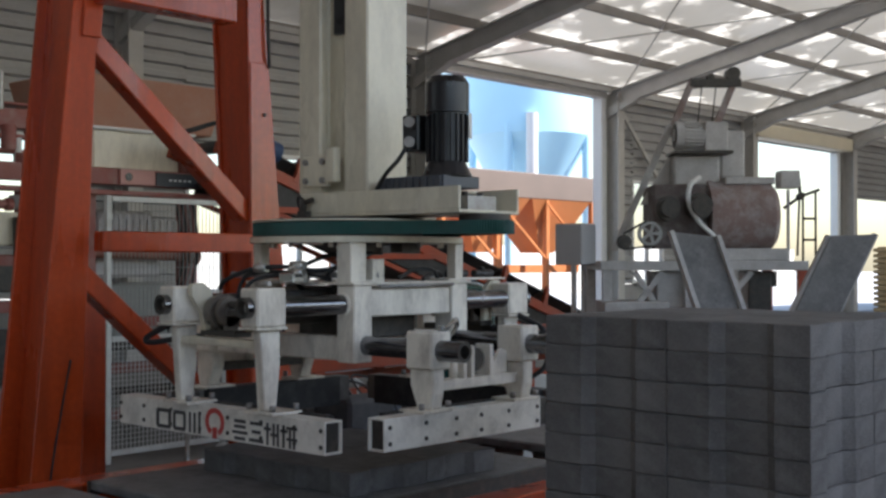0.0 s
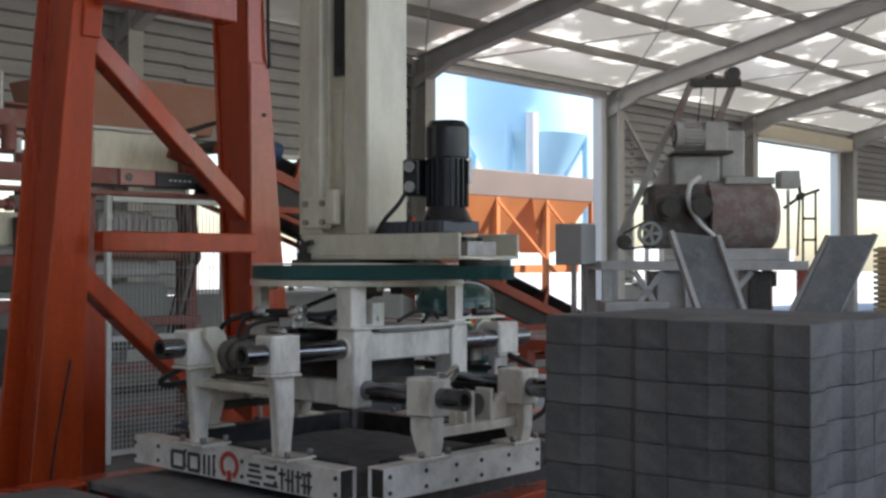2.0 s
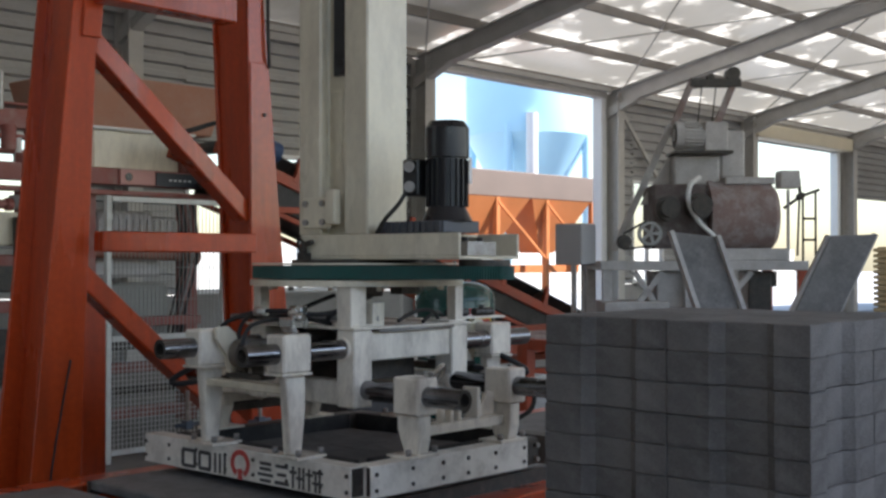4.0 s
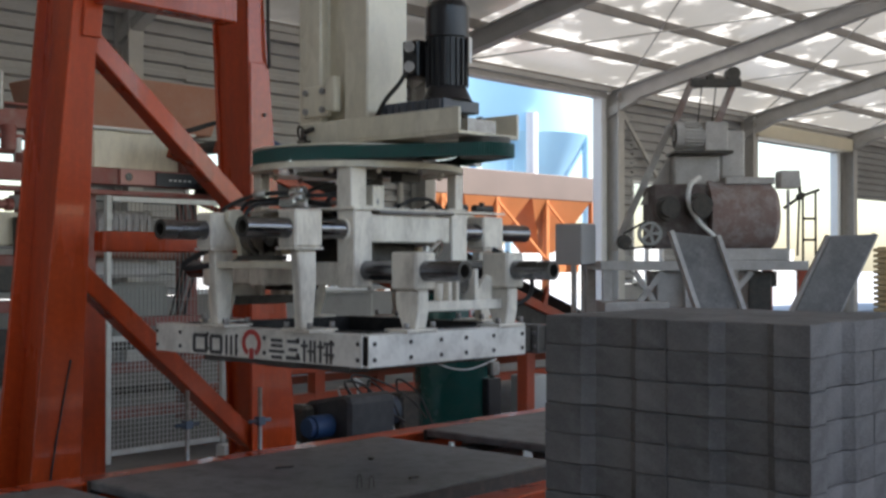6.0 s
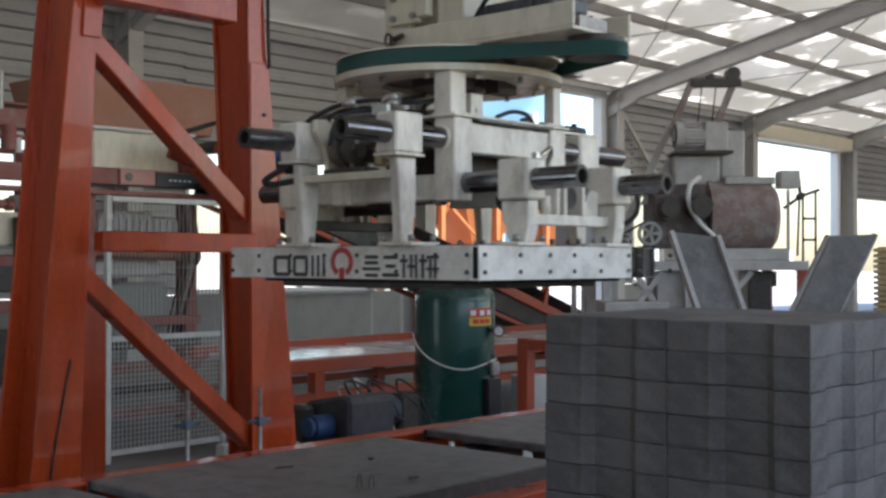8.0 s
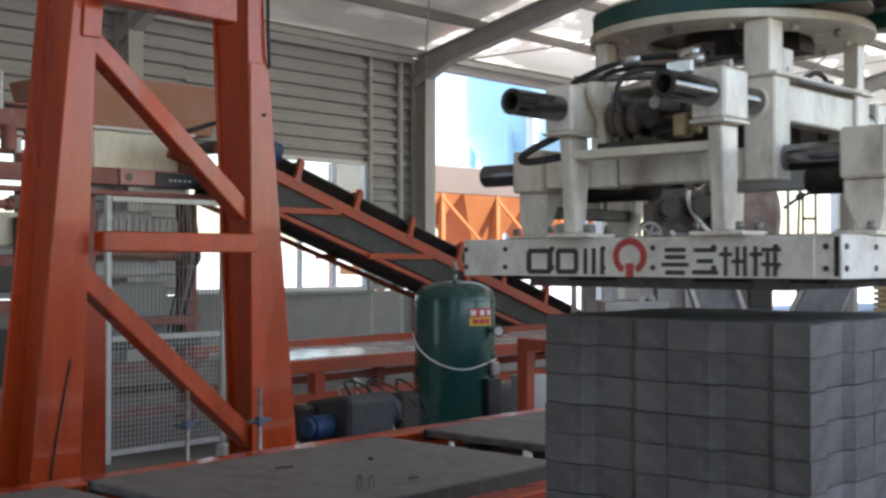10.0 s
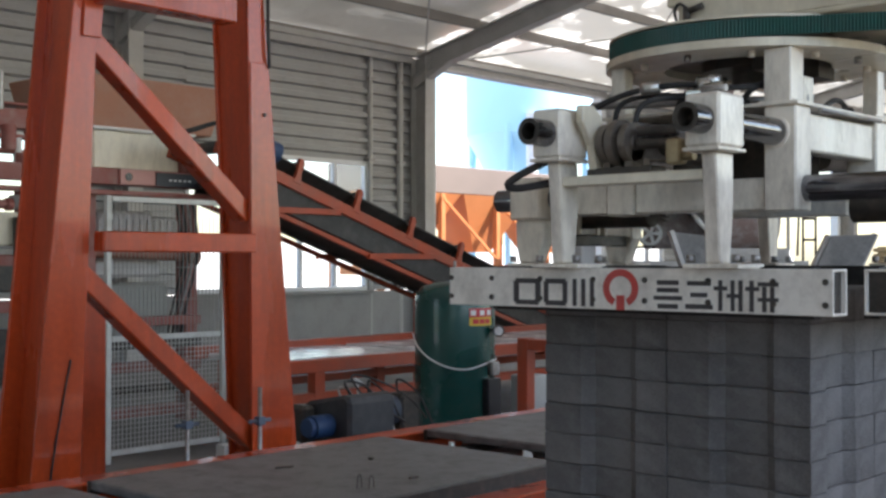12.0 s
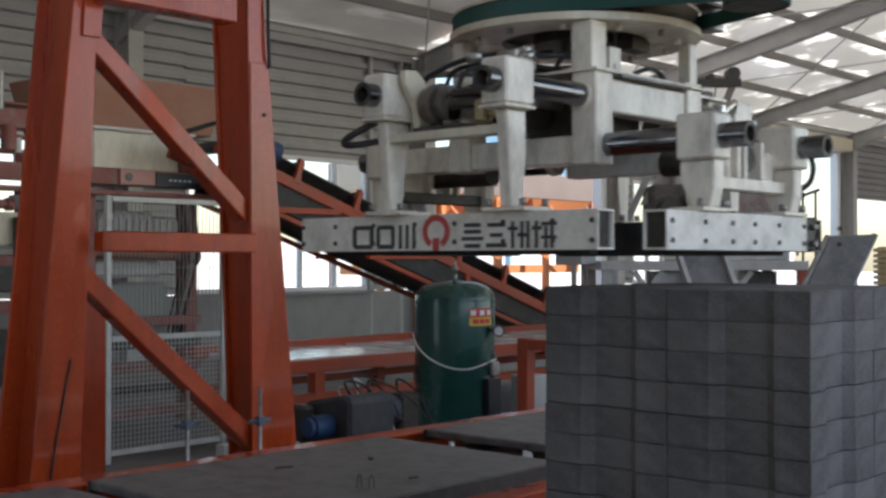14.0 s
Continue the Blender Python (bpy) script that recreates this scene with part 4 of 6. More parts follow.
def jaw_side(name, mirrored):
    """The jaw that slides along y, hung lower on its rods."""
    jaw = new(name)
    jaw.parent = clamp
    Y = 2.685

    def my(y):
        return 2 * CY - y if mirrored else y

    def mx(x):
        return 2 * CX - x if mirrored else x

    def bx(bm, x0, x1, y0, y1, z0, z1):
        box(bm, min(mx(x0), mx(x1)), max(mx(x0), mx(x1)), min(my(y0), my(y1)), max(my(y0), my(y1)), z0, z1)

    x0, x1, z0, z1 = 2.665, 3.475, 0.732, 0.838
    bm = B()
    hollow(bm, "x", min(mx(x0), mx(x1)), max(mx(x0), mx(x1)), min(my(Y), my(Y + 0.075)), max(my(Y), my(Y + 0.075)), z0, z1, 0.006)
    part("jaw_beam", at_clamp(bm), DARKBEAM if mirrored else BEAMW, jaw, "dark grey hollow jaw beam" if mirrored else "white painted hollow jaw beam", bevel=0.0015)
    # dark plug again, painting the shade inside this tube
    bm = B()
    bx(bm, x0 + 0.012, x1 - 0.012, Y + 0.0065, Y + 0.0685, z0 + 0.0065, z1 - 0.0065)
    part("tube_core", at_clamp(bm), DARK, jaw, "dark plug for the shade inside the beam")
    bm = B()
    bx(bm, x0 + 0.09, x1 - 0.03, Y + 0.076, Y + 0.112, z0 - 0.012, z1 + 0.004)
    part("rubber_pad", at_clamp(bm), RUBBER, jaw, "black rubber gripping pad")
    for x in (2.69, 2.86, 3.01, 3.14, 3.29, 3.455):
        for z in (0.757, 0.809):
            bm = B()
            rod(bm, (mx(x), my(Y + 0.001), z), (mx(x), my(Y - 0.004), z), 0.0075, 8)
            part("bolt", at_clamp(bm), DARK, jaw)
    rz = 1.045
    for x in (2.903, 3.38):
        xx = mx(x)
        bm = B()
        bx(bm, x - 0.05, x + 0.05, Y - 0.03, Y + 0.09, rz - 0.064, rz + 0.064)
        part("slide_block", at_clamp(bm), WHITE, jaw, bevel=0.007)
        bm = B()
        extrude(bm, [(my(Y - 0.02), rz - 0.0645), (my(Y + 0.088), rz - 0.0645), (my(Y + 0.088), 0.93), (my(Y + 0.055), 0.85), (my(Y - 0.006), 0.85), (my(Y - 0.018), 0.90)], "x", xx - 0.030, xx + 0.026)
        part("jaw_leg", at_clamp(bm), WHITE, jaw, bevel=0.004)
        bm = B()
        bx(bm, x - 0.075, x + 0.075, Y - 0.015, Y + 0.095, 0.8385, 0.850)
        part("flange_plate", at_clamp(bm), WHITE, jaw, bevel=0.002)
        for a in (-0.065, 0.065):
            bm = B()
            rod(bm, (mx(x + a), my(Y), 0.852), (mx(x + a), my(Y), 0.872), 0.011, 6)
            part("bolt", at_clamp(bm), STEEL, jaw)
    bm = B()
    bx(bm, 2.93, 3.36, Y + 0.01, Y + 0.07, 0.905, 0.94)
    part("tie_bar", at_clamp(bm), DARK if mirrored else WHITE, jaw, bevel=0.003)
    for x in (3.06, 3.10, 3.20):
        bm = B()
        bx(bm, x, x + 0.018, Y + 0.01, Y + 0.08, 0.94, 1.05)
        part("side_plate", at_clamp(bm), WHITE, jaw, bevel=0.002)
    bm = B()
    rod(bm, (mx(3.14), my(Y + 0.02), 1.0), (mx(3.14), my(Y + 0.3), 1.0), 0.04, 16)
    part("cylinder_clevis", at_clamp(bm), DARK, jaw, "greasy cylinder clevis")
    # dark end bracket past the beam, grease lines and lifting eye
    bm = B()
    bx(bm, x1 + 0.001, x1 + 0.085, Y + 0.012, Y + 0.10, z0 + 0.004, z1 - 0.004)
    part("end_bracket", at_clamp(bm), DARK, jaw, "dark end bracket with bolts", bevel=0.006)
    for z in (0.757, 0.809):
        bm = B()
        rod(bm, (mx(x1 + 0.06), my(Y + 0.012), z), (mx(x1 + 0.06), my(Y - 0.006), z), 0.010, 6)
        part("bolt", at_clamp(bm), STEEL, jaw)
    for x in (3.04, 3.23):
        bm = B()
        rod(bm, (mx(x), my(Y + 0.04), 0.9405), (mx(x), my(Y + 0.04), 1.0), 0.016, 10)
        part("clevis_pin", at_clamp(bm), WHITE, jaw)
    bm = B()
    extrude(bm, [(mx(3.22), 0.9405), (mx(3.335), 0.9405), (mx(3.335), 1.02), (mx(3.30), 1.03)], "y", my(Y + 0.05) - 0.008, my(Y + 0.05) + 0.008)
    part("web_plate", at_clamp(bm), WHITE, jaw, bevel=0.002)
    if mirrored:
        return jaw
    bm = B()
    tube(bm, [(2.93, Y - 0.02, 1.112), (2.955, Y - 0.03, 1.135), (2.985, Y - 0.02, 1.145), (3.01, Y, 1.12), (3.02, Y + 0.05, 1.08)], 0.0085)
    rod(bm, (2.915, Y - 0.018, 1.109), (2.915, Y - 0.018, 1.128), 0.014, 8)
    part("grease_line", at_clamp(bm), MATS["bright_zinc"], jaw, "bent bright grease line")
    bm = B()
    tube(bm, [(mx(3.42), my(Y + 0.05), 1.11), (mx(3.50), my(Y), 1.03), (mx(3.50), my(Y), 0.95), (mx(3.44), my(Y + 0.05), 0.90)], 0.009)
    part("hydraulic_hose", at_clamp(bm), RUBBER, jaw, "black hydraulic hose")
    return jaw


JAW_F = jaw_front("front_jaw", False)
JAW_B = jaw_front("back_jaw", True)
JAW_R = jaw_side("side_jaw", False)
JAW_L = jaw_side("far_side_jaw", True)

# ---------------------------------------------------------------- air receiver
tank = thing("air_tank", (6.72, 6.01, 0), "dark green enamelled upright compressed air tank", "tank")
bm = B()
prof = [(0.0, 0.08), (0.18, 0.10), (0.275, 0.15), (0.305, 0.24), (0.305, 1.20), (0.295, 1.255), (0.25, 1.305), (0.16, 1.338), (0.0, 1.35)]
seg = 40
rings = [[bm.verts.new((max(r, 0.001) * math.cos(2 * math.pi * i / seg), max(r, 0.001) * math.sin(2 * math.pi * i / seg), z)) for i in range(seg)] for r, z in prof]
for a, b in zip(rings, rings[1:]):
    for i in range(seg):
        bm.faces.new((a[i], a[(i + 1) % seg], b[(i + 1) % seg], b[i])).smooth = True
shell = part("shell", bm, TANKG, tank)
bm = B()
rod(bm, (0, 0, 1.202), (0, 0, 1.210), 0.3075, 40)
part("weld_seam", bm, TANKG, shell)
for a in (30, 150, 270):
    bm = B()
    box(bm, -0.04, 0.04, -0.006, 0.006, 0, 0.2, Matrix.Translation((0.27 * math.cos(radians(a)), 0.27 * math.sin(radians(a)), 0)) @ Matrix.Rotation(radians(a), 4, "Z"))
    part("leg", bm, TANKG, tank)
bm = B()
rod(bm, (0, 0, 1.345), (0, 0, 1.40), 0.018, 10)
rod(bm, (0, 0, 1.40), (0, 0, 1.50), 0.012, 10)
rod(bm, (0, 0, 1.42), (0, 0, 1.45), 0.026, 8)
part("safety_valve", bm, STEEL, tank, "small steel safety valve")


def on_tank(bm, a_deg, z0, z1, w, r, material, name, label=""):
    n = 6
    a = radians(a_deg)
    half = w / 2 / r
    vs = []
    for q in (r, r + 0.002):
        for z in (z0, z1):
            vs.append([bm.verts.new((q * math.cos(a - half + 2 * half * i / n), q * math.sin(a - half + 2 * half * i / n), z)) for i in range(n + 1)])
    for x, y in ((0, 1), (3, 2), (2, 0), (1, 3)):
        for i in range(n):
            bm.faces.new((vs[x][i], vs[x][i + 1], vs[y][i + 1], vs[y][i]))
    return part(name, bm, material, tank, label)


on_tank(B(), -97, 1.083, 1.148, 0.22, 0.305, mat("red_label", (0.50, 0.02, 0.03), 0.5, var=0.06), "red_label", "red warning label strip")
on_tank(B(), -97, 1.02, 1.083, 0.22, 0.305, YELLOW, "yellow_label", "yellow warning label strip")
for a in (-112, -97, -83):
    on_tank(B(), a, 1.097, 1.135, 0.045, 0.3072, LABELW, "label_mark", "pale label mark")
for a in (-108, -97, -86):
    on_tank(B(), a, 1.035, 1.07, 0.05, 0.3072, mat("red_label", (0.5, 0.02, 0.03)), "label_mark", "red label mark")
bm = B()
d = Vector((math.cos(radians(-72)), math.sin(radians(-72)), 0))
rod(bm, d * 0.3 + Vector((0, 0, 0.98)), d * 0.36 + Vector((0, 0, 0.98)), 0.012, 8)
rod(bm, d * 0.36 + Vector((0, 0, 0.98)), d * 0.36 + Vector((-0.05, -0.04, 0.98)), 0.042, 20)
gauge = part("pressure_gauge", bm, BLACK, tank, "round black pressure gauge")
bm = B()
rod(bm, d * 0.36 + Vector((-0.0505, -0.0404, 0.98)), d * 0.36 + Vector((-0.052, -0.0416, 0.98)), 0.033, 20)
part("dial", bm, LABELW, gauge, "pale dial")
bm = B()
box(bm, -0.03, 0.12, -0.36, -0.26, 0.35, 0.63)
part("control_box", bm, BLACK, tank, "dark pressure switch box", bevel=0.008)
bm = B()
box(bm, 0.03, 0.12, -0.35, -0.27, 0.645, 0.75)
part("valve_body", bm, STEEL, tank, "grey valve body", bevel=0.008)
bm = B()
pts = []
for i, z in enumerate((0.95, 0.87, 0.80, 0.745, 0.71, 0.705, 0.73, 0.755, 0.76)):
    a = radians(-222 + 164 * i / 8)
    pts.append((0.318 * math.cos(a), 0.318 * math.sin(a), z))
tube(bm, pts, 0.006)
part("air_hose", bm, LABELW, tank, "thin white air hose slung round the tank")

# ---------------------------------------------------------------- pipes on the back wall
for x, r in ((14.17, 0.045), (14.90, 0.06)):
    pipe = thing("wall_pipe", (x, 14.62, 0), "thin grey steel pipe running up the clad wall", "pipe", "wall pipes")
    bm = B()
    rod(bm, (0, 0, 0), (0, 0, 5.0), r, 14)
    part("pipe_run", bm, FRAMEG, pipe)
    for z in (1.6, 3.2, 4.6):
        bm = B()
        box(bm, -r - 0.03, r + 0.03, -r - 0.012, 0.08, z, z + 0.05)
        part("pipe_clip", bm, STEEL, pipe)

wb = thing("wall_brace", (0, 0, 0), "thin grey diagonal brace against the cladding wall", "brace")
bm = B()
bar(bm, (21.42, 14.5, 4.95), (23.5, 14.5, 3.0), 0.06, 0.09)
part("angle_bar", bm, FRAMEG, wb, bevel=0.004)
for x, z in ((21.42, 4.95), (23.5, 3.0)):
    bm = B()
    box(bm, x - 0.12, x + 0.12, 14.535, 14.70, z - 0.12, z + 0.12)
    part("gusset", bm, FRAMEG, wb, bevel=0.004)

# ---------------------------------------------------------------- inclined belt conveyor
# dusty rubber, its black greyed to carry the haze over the conveyor
HAZYBELT = mat("hazed_dusty_belt_rubber", (0.06, 0.06, 0.058), 0.8, var=0.3, scale=4, bump=0.25, dirt=(0.14, 0.135, 0.13), dirt_amount=0.6)
conv = thing("belt_conveyor", (0, 8.6, 0), "inclined orange belt conveyor with a dark dusty belt", "conveyor")
S = -0.332
CA, CB = (6.17, 2.478), (11.75, 2.584 - 5.9 * 0.332)


def cz(x):
    return CA[1] + (x - CA[0]) * S


for y in (-0.35, 0.35):
    bm = B()
    bar(bm, (CA[0], y, CA[1]), (CB[0], y, CB[1]), 0.06, 0.105)
    part("side_rail", bm, ORANGE_FAR, conv, bevel=0.004)
    bm = B()
    bar(bm, (CA[0] + 0.3, y, cz(CA[0] + 0.3) - 0.335), (CB[0], y, CB[1] - 0.30), 0.04, 0.045)
    part("lower_rail", bm, ORANGE_FAR, conv, bevel=0.003)
    # added panel stands in for the dark return belt between the rails
    bm = B()
    bar(bm, (CA[0] + 0.3, y * 0.97, cz(CA[0] + 0.3) - 0.165), (CB[0], y * 0.97, CB[1] - 0.14), 0.012, 0.225)
    part("side_skirt", bm, HAZYBELT, conv, "dark upright panel drawn for the return belt")
bm = B()
for top, sag in ((0.10, 0.09), (-0.24, 0.0)):
    rows = []
    for x, z in ((6.35, cz(6.35)), CB):
        rows.append([[bm.verts.new((x, y, z + top + d + sag * (abs(y) / 0.33) ** 2)) for y in (-0.33, -0.18, 0, 0.18, 0.33)] for d in (0, 0.014)])
    for q in (0, 1):
        for j in range(4):
            bm.faces.new((rows[0][q][j], rows[1][q][j], rows[1][q][j + 1], rows[0][q][j + 1]))
    for j in (0, 4):
        bm.faces.new((rows[0][0][j], rows[1][0][j], rows[1][1][j], rows[0][1][j]))
part("belt", bm, HAZYBELT, conv, "dark dusty conveyor belt with haze in its grey")
for i in range(7):
    x = 6.31 + i * 0.735
    z = cz(x)
    for y in (-0.365, 0.365):
        bm = B()
        extrude(bm, [(x - 0.055, z + 0.03), (x + 0.05, z), (x + 0.055, z + 0.10), (x + 0.10, z + 0.19), (x + 0.085, z + 0.235), (x + 0.04, z + 0.245), (x + 0.025, z + 0.20), (x - 0.005, z + 0.10)], "y", y - 0.02, y + 0.02)
        part("idler_bracket", bm, ORANGE_FAR, conv, bevel=0.004)
    for a, b in (((x, -0.13, z + 0.06), (x, 0.13, z + 0.06)), ((x + 0.03, -0.15, z + 0.065), (x + 0.03, -0.345, z + 0.18)), ((x + 0.03, 0.15, z + 0.065), (x + 0.03, 0.345, z + 0.18))):
        bm = B()
        rod(bm, a, b, 0.042, 12)
        part("idler_roller", bm, DARK, conv)
for x0, x1, z in ((6.78, 7.58, 1.955), (7.95, 8.86, 1.545)):
    for y in (-0.37, 0.37):
        bm = B()
        bar(bm, (x0, y, z), (x1, y, z), 0.05, 0.055)
        part("tie_bar", bm, ORANGE_FAR, conv, bevel=0.003)
for x in (9.4, 11.4):
    for y in (-0.35, 0.35):
        bm = B()
        bar(bm, (x, y, 0), (x, y, cz(x) - 0.05), 0.07, 0.07, up=(1, 0, 0))
        part("support_leg", bm, ORANGE_FAR, conv)
bm = B()
rod(bm, (CA[0] + 0.06, -0.33, CA[1]), (CA[0] + 0.06, 0.33, CA[1]), 0.055, 20)
part("head_drum", bm, HAZYBELT, conv)
bm = B()
rod(bm, (CA[0] + 0.1, -0.42, CA[1] + 0.02), (CA[0] + 0.1, -0.48, CA[1] + 0.02), 0.11, 24)
part("drive_wheel", bm, mat("dull_maroon_casting", (0.17, 0.06, 0.045), 0.6, var=0.25, scale=8), conv, "dull maroon drive wheel")
bm = B()
rod(bm, (CA[0] + 0.35, -0.42, CA[1] + 0.05), (CA[0] + 0.6, -0.42, CA[1] - 0.03), 0.10, 18)
part("drive_motor", bm, BLUEP, conv, "dark blue drive motor")
for i in range(5):
    bm = B()
    tube(bm, [(CA[0] + 0.25 + i * 0.06, -0.38, CA[1] + 0.30), (CA[0] + 0.1 + i * 0.07, -0.42, CA[1] + 0.26), (CA[0] - 0.25 + 0.05 * i, -0.45, CA[1] + 0.12 + 0.02 * i), (CA[0] - 0.5, -0.4, CA[1] + 0.05)], 0.012)
    part("cable", bm, RUBBER, conv)

# ---------------------------------------------------------------- return track behind, with empty pallets
back = thing("return_conveyor", (0, 0, 0), "orange steel return conveyor carrying pale pallets", "conveyor")
for y, top in ((7.0, 0.73), (8.15, 0.79)):
    bm = B()
    box(bm, 5.85, 12.5, y - 0.05, y + 0.05, top - 0.10, top)
    part("side_rail", bm, ORANGE_FAR, back, bevel=0.005)
    bm = B()
    box(bm, 5.85, 12.5, y - 0.04, y + 0.04, 0.40, 0.47)
    part("lower_rail", bm, ORANGE_FAR, back, bevel=0.005)
    for x in (6.2, 8.0, 9.35, 11.0, 12.3):
        bm = B()
        box(bm, x - 0.05, x + 0.05, y - 0.045, y + 0.045, 0, top - 0.1)
        part("leg", bm, ORANGE_FAR, back)
PALE = mat("pale_pallet_board", (0.74, 0.74, 0.75), 0.22, var=0.1, scale=4, dirt=(0.4, 0.39, 0.38), dirt_amount=0.5)
for i in range(4):
    p = thing("return_pallet", (5.95 + i * 1.55, 7.06, 0.69), "pale worn pallet board lying on the return conveyor", "pallet", "return pallets")
    bm = B()
    box(bm, 0, 1.45, 0, 1.0, 0, 0.045)
    part("board", bm, PALE, p, bevel=0.005)
lr = thing("floor_track", (0, 0, 0), "low dusty floor track with pale plates beside the tank", "track")
for y in (5.75, 6.5):
    bm = B()
    box(bm, 4.9, 7.6, y - 0.05, y + 0.05, 0.0, 0.26)
    part("side_rail", bm, HAZYDUST, lr, bevel=0.004)
for k in range(4):
    bm = B()
    box(bm, 4.95 + k * 0.66, 5.55 + k * 0.66, 5.81, 6.44, 0.22, 0.25)
    part("deck_plate", bm, PALE, lr, bevel=0.003)
bm = B()
box(bm, 5.0, 8.0, 5.25, 5.33, 0.30, 0.40)
part("front_rail", bm, ORANGE_FAR, lr, bevel=0.004)
for x in (5.1, 6.4, 7.9):
    bm = B()
    box(bm, x - 0.03, x + 0.03, 5.26, 5.32, 0, 0.30)
    part("leg", bm, ORANGE_FAR, lr)

# guard post and rail at the stack's side
gp = thing("guard_rail", (0, 0, 0), "orange steel guard post with a low rail", "rail")
bm = B()
box(bm, 6.45, 6.54, 5.1, 5.19, 0, 0.965)
part("post", bm, ORANGE_FAR, gp, bevel=0.005)
bm = B()
box(bm, 6.45, 6.54, 4.3, 5.1, 0.885, 0.96)
part("rail", bm, ORANGE_FAR, gp, bevel=0.005)

# dark machine cover on the floor by the conveyor
pw = thing("power_pack", (4.22, 4.58, 0), "dark sheet metal hydraulic power pack with a blue motor", "power pack")
bm = B()
extrude(bm, [(0.0, 0.0), (0.42, 0.0), (0.42, 0.66), (0.36, 0.73), (0.04, 0.79), (0.0, 0.76)], "x", 0.07, 0.42)
part("cover", bm, mat("dull_black_cover", (0.035, 0.035, 0.038), 0.6, var=0.3, scale=5, dirt=(0.10, 0.095, 0.09), dirt_amount=0.5), pw, bevel=0.02)
bm = B()
rod(bm, (-0.06, 0.16, 0.62), (0.065, 0.16, 0.62), 0.062, 18)
rod(bm, (-0.09, 0.16, 0.62), (-0.06, 0.16, 0.62), 0.05, 18)
part("motor", bm, BLUEP, pw, "small blue motor")
bm = B()
box(bm, -0.02, 0.069, 0.26, 0.40, 0.52, 0.72)
part("pump_block", bm, DARK, pw, bevel=0.02)
bm = B()
box(bm, -0.10, 0.069, 0.0, 0.42, 0.0, 0.50)
part("front_panel", bm, DARK, pw, bevel=0.01)
for i in range(3):
    bm = B()
    tube(bm, [(0.2 + 0.05 * i, 0.2 - 0.04 * i, 0.74), (0.22 + 0.05 * i, 0.25, 0.80 + 0.03 * i), (0.4 + 0.12 * i, 0.35, 0.76 + 0.02 * i), (0.65 + 0.2 * i, 0.5, 0.55 + 0.05 * i), (0.9 + 0.2 * i, 0.6, 0.5)], 0.006 + 0.002 * (i % 2))
    part("hose", bm, (STEEL, RUBBER, RUBBER, STEEL)[i], pw)

pump = thing("pump_unit", (5.55, 5.85, 0.25), "dark blue-grey pump unit with flexible hoses on the floor track", "pump")
bm = B()
rod(bm, (0.0, 0.0, 0.22), (0.30, -0.05, 0.22), 0.10, 20)
rod(bm, (-0.06, 0.01, 0.22), (0.0, 0.0, 0.22), 0.075, 20)
part("motor", bm, mat("dark_slate_paint", (0.05, 0.065, 0.09), 0.5, var=0.25, scale=8), pump)
bm = B()
box(bm, 0.31, 0.50, -0.12, 0.06, 0.05, 0.33)
part("pump_body", bm, DARK, pump, bevel=0.02)
bm = B()
box(bm, -0.08, 0.54, -0.14, 0.10, 0.002, 0.048)
part("base_plate", bm, DARK, pump)
for i, (dx, mm) in enumerate(((0.0, LABELW), (0.10, RUBBER), (0.38, RUBBER))):
    bm = B()
    tube(bm, [(dx, -0.02, 0.30), (dx - 0.04, -0.04, 0.42), (dx - 0.10 + 0.05 * i, -0.10, 0.46 - 0.03 * i), (dx + 0.02, -0.22, 0.30), (dx + 0.06, -0.35, 0.02)], 0.007)
    part("hose", bm, mm, pump, "flexible hose")
for i, (x0, y0, x1, y1, z) in enumerate(((6.05, 5.55, 6.40, 5.57, 0.274), (5.55, 5.53, 6.40, 5.50, 0.274), (5.95, 5.59, 6.38, 5.62, 0.274))):
    lp = thing("loose_pipe", (0, 0, 0), "pale thin pipe lying across the low track", "pipe", "loose pipes")
    bm = B()
    rod(bm, (x0, y0 + 0.2, z), (x1, y1 + 0.2, z), 0.014, 10)
    part("pipe_run", bm, STEEL, lp)
cart = thing("parts_box", (7.15, 5.62, 0), "pale grey sheet metal box beside the guard post", "box")
bm = B()
box(bm, 0, 0.22, 0, 0.2, 0.30, 0.62)
part("body", bm, mat("pale_box_paint", (0.42, 0.42, 0.40), 0.5, var=0.12, scale=4), cart, bevel=0.01)
bm = B()
box(bm, 0.02, 0.20, 0.02, 0.18, 0, 0.30)
part("stand", bm, DARK, cart)

# ---------------------------------------------------------------- mesh guard panel
fence = thing("mesh_fence", (0, 7.72, 0), "white framed wire mesh safety fence panel", "fence")
FX0, FX1 = 4.815, 5.82
for x in (FX0 - 0.02, FX1 + 0.02):
    bm = B()
    box(bm, x - 0.022, x + 0.022, -0.022, 0.022, 0, 1.985)
    part("post", bm, FENCEW, fence, bevel=0.004)
for z in (0.06, 0.90, 1.94):
    bm = B()
    box(bm, FX0 + 0.01, FX1 - 0.01, -0.016, 0.016, z, z + 0.04)
    part("rail", bm, FENCEW, fence, bevel=0.003)
bm = B()
for i in range(1, 28):
    x = FX0 + (FX1 - FX0) * i / 28
    box(bm, x - 0.0014, x + 0.0014, -0.003, 0.003, 0.94, 1.94)
for z in (1.2, 1.45, 1.7):
    box(bm, FX0, FX1, 0.003, 0.006, z - 0.002, z + 0.002)
tagged(part("upper_mesh", bm, mat("grey_wire", (0.34, 0.33, 0.31), 0.5, 0.3, var=0.1), fence, "thin grey upright wires"), kind="stuff")
bm = B()
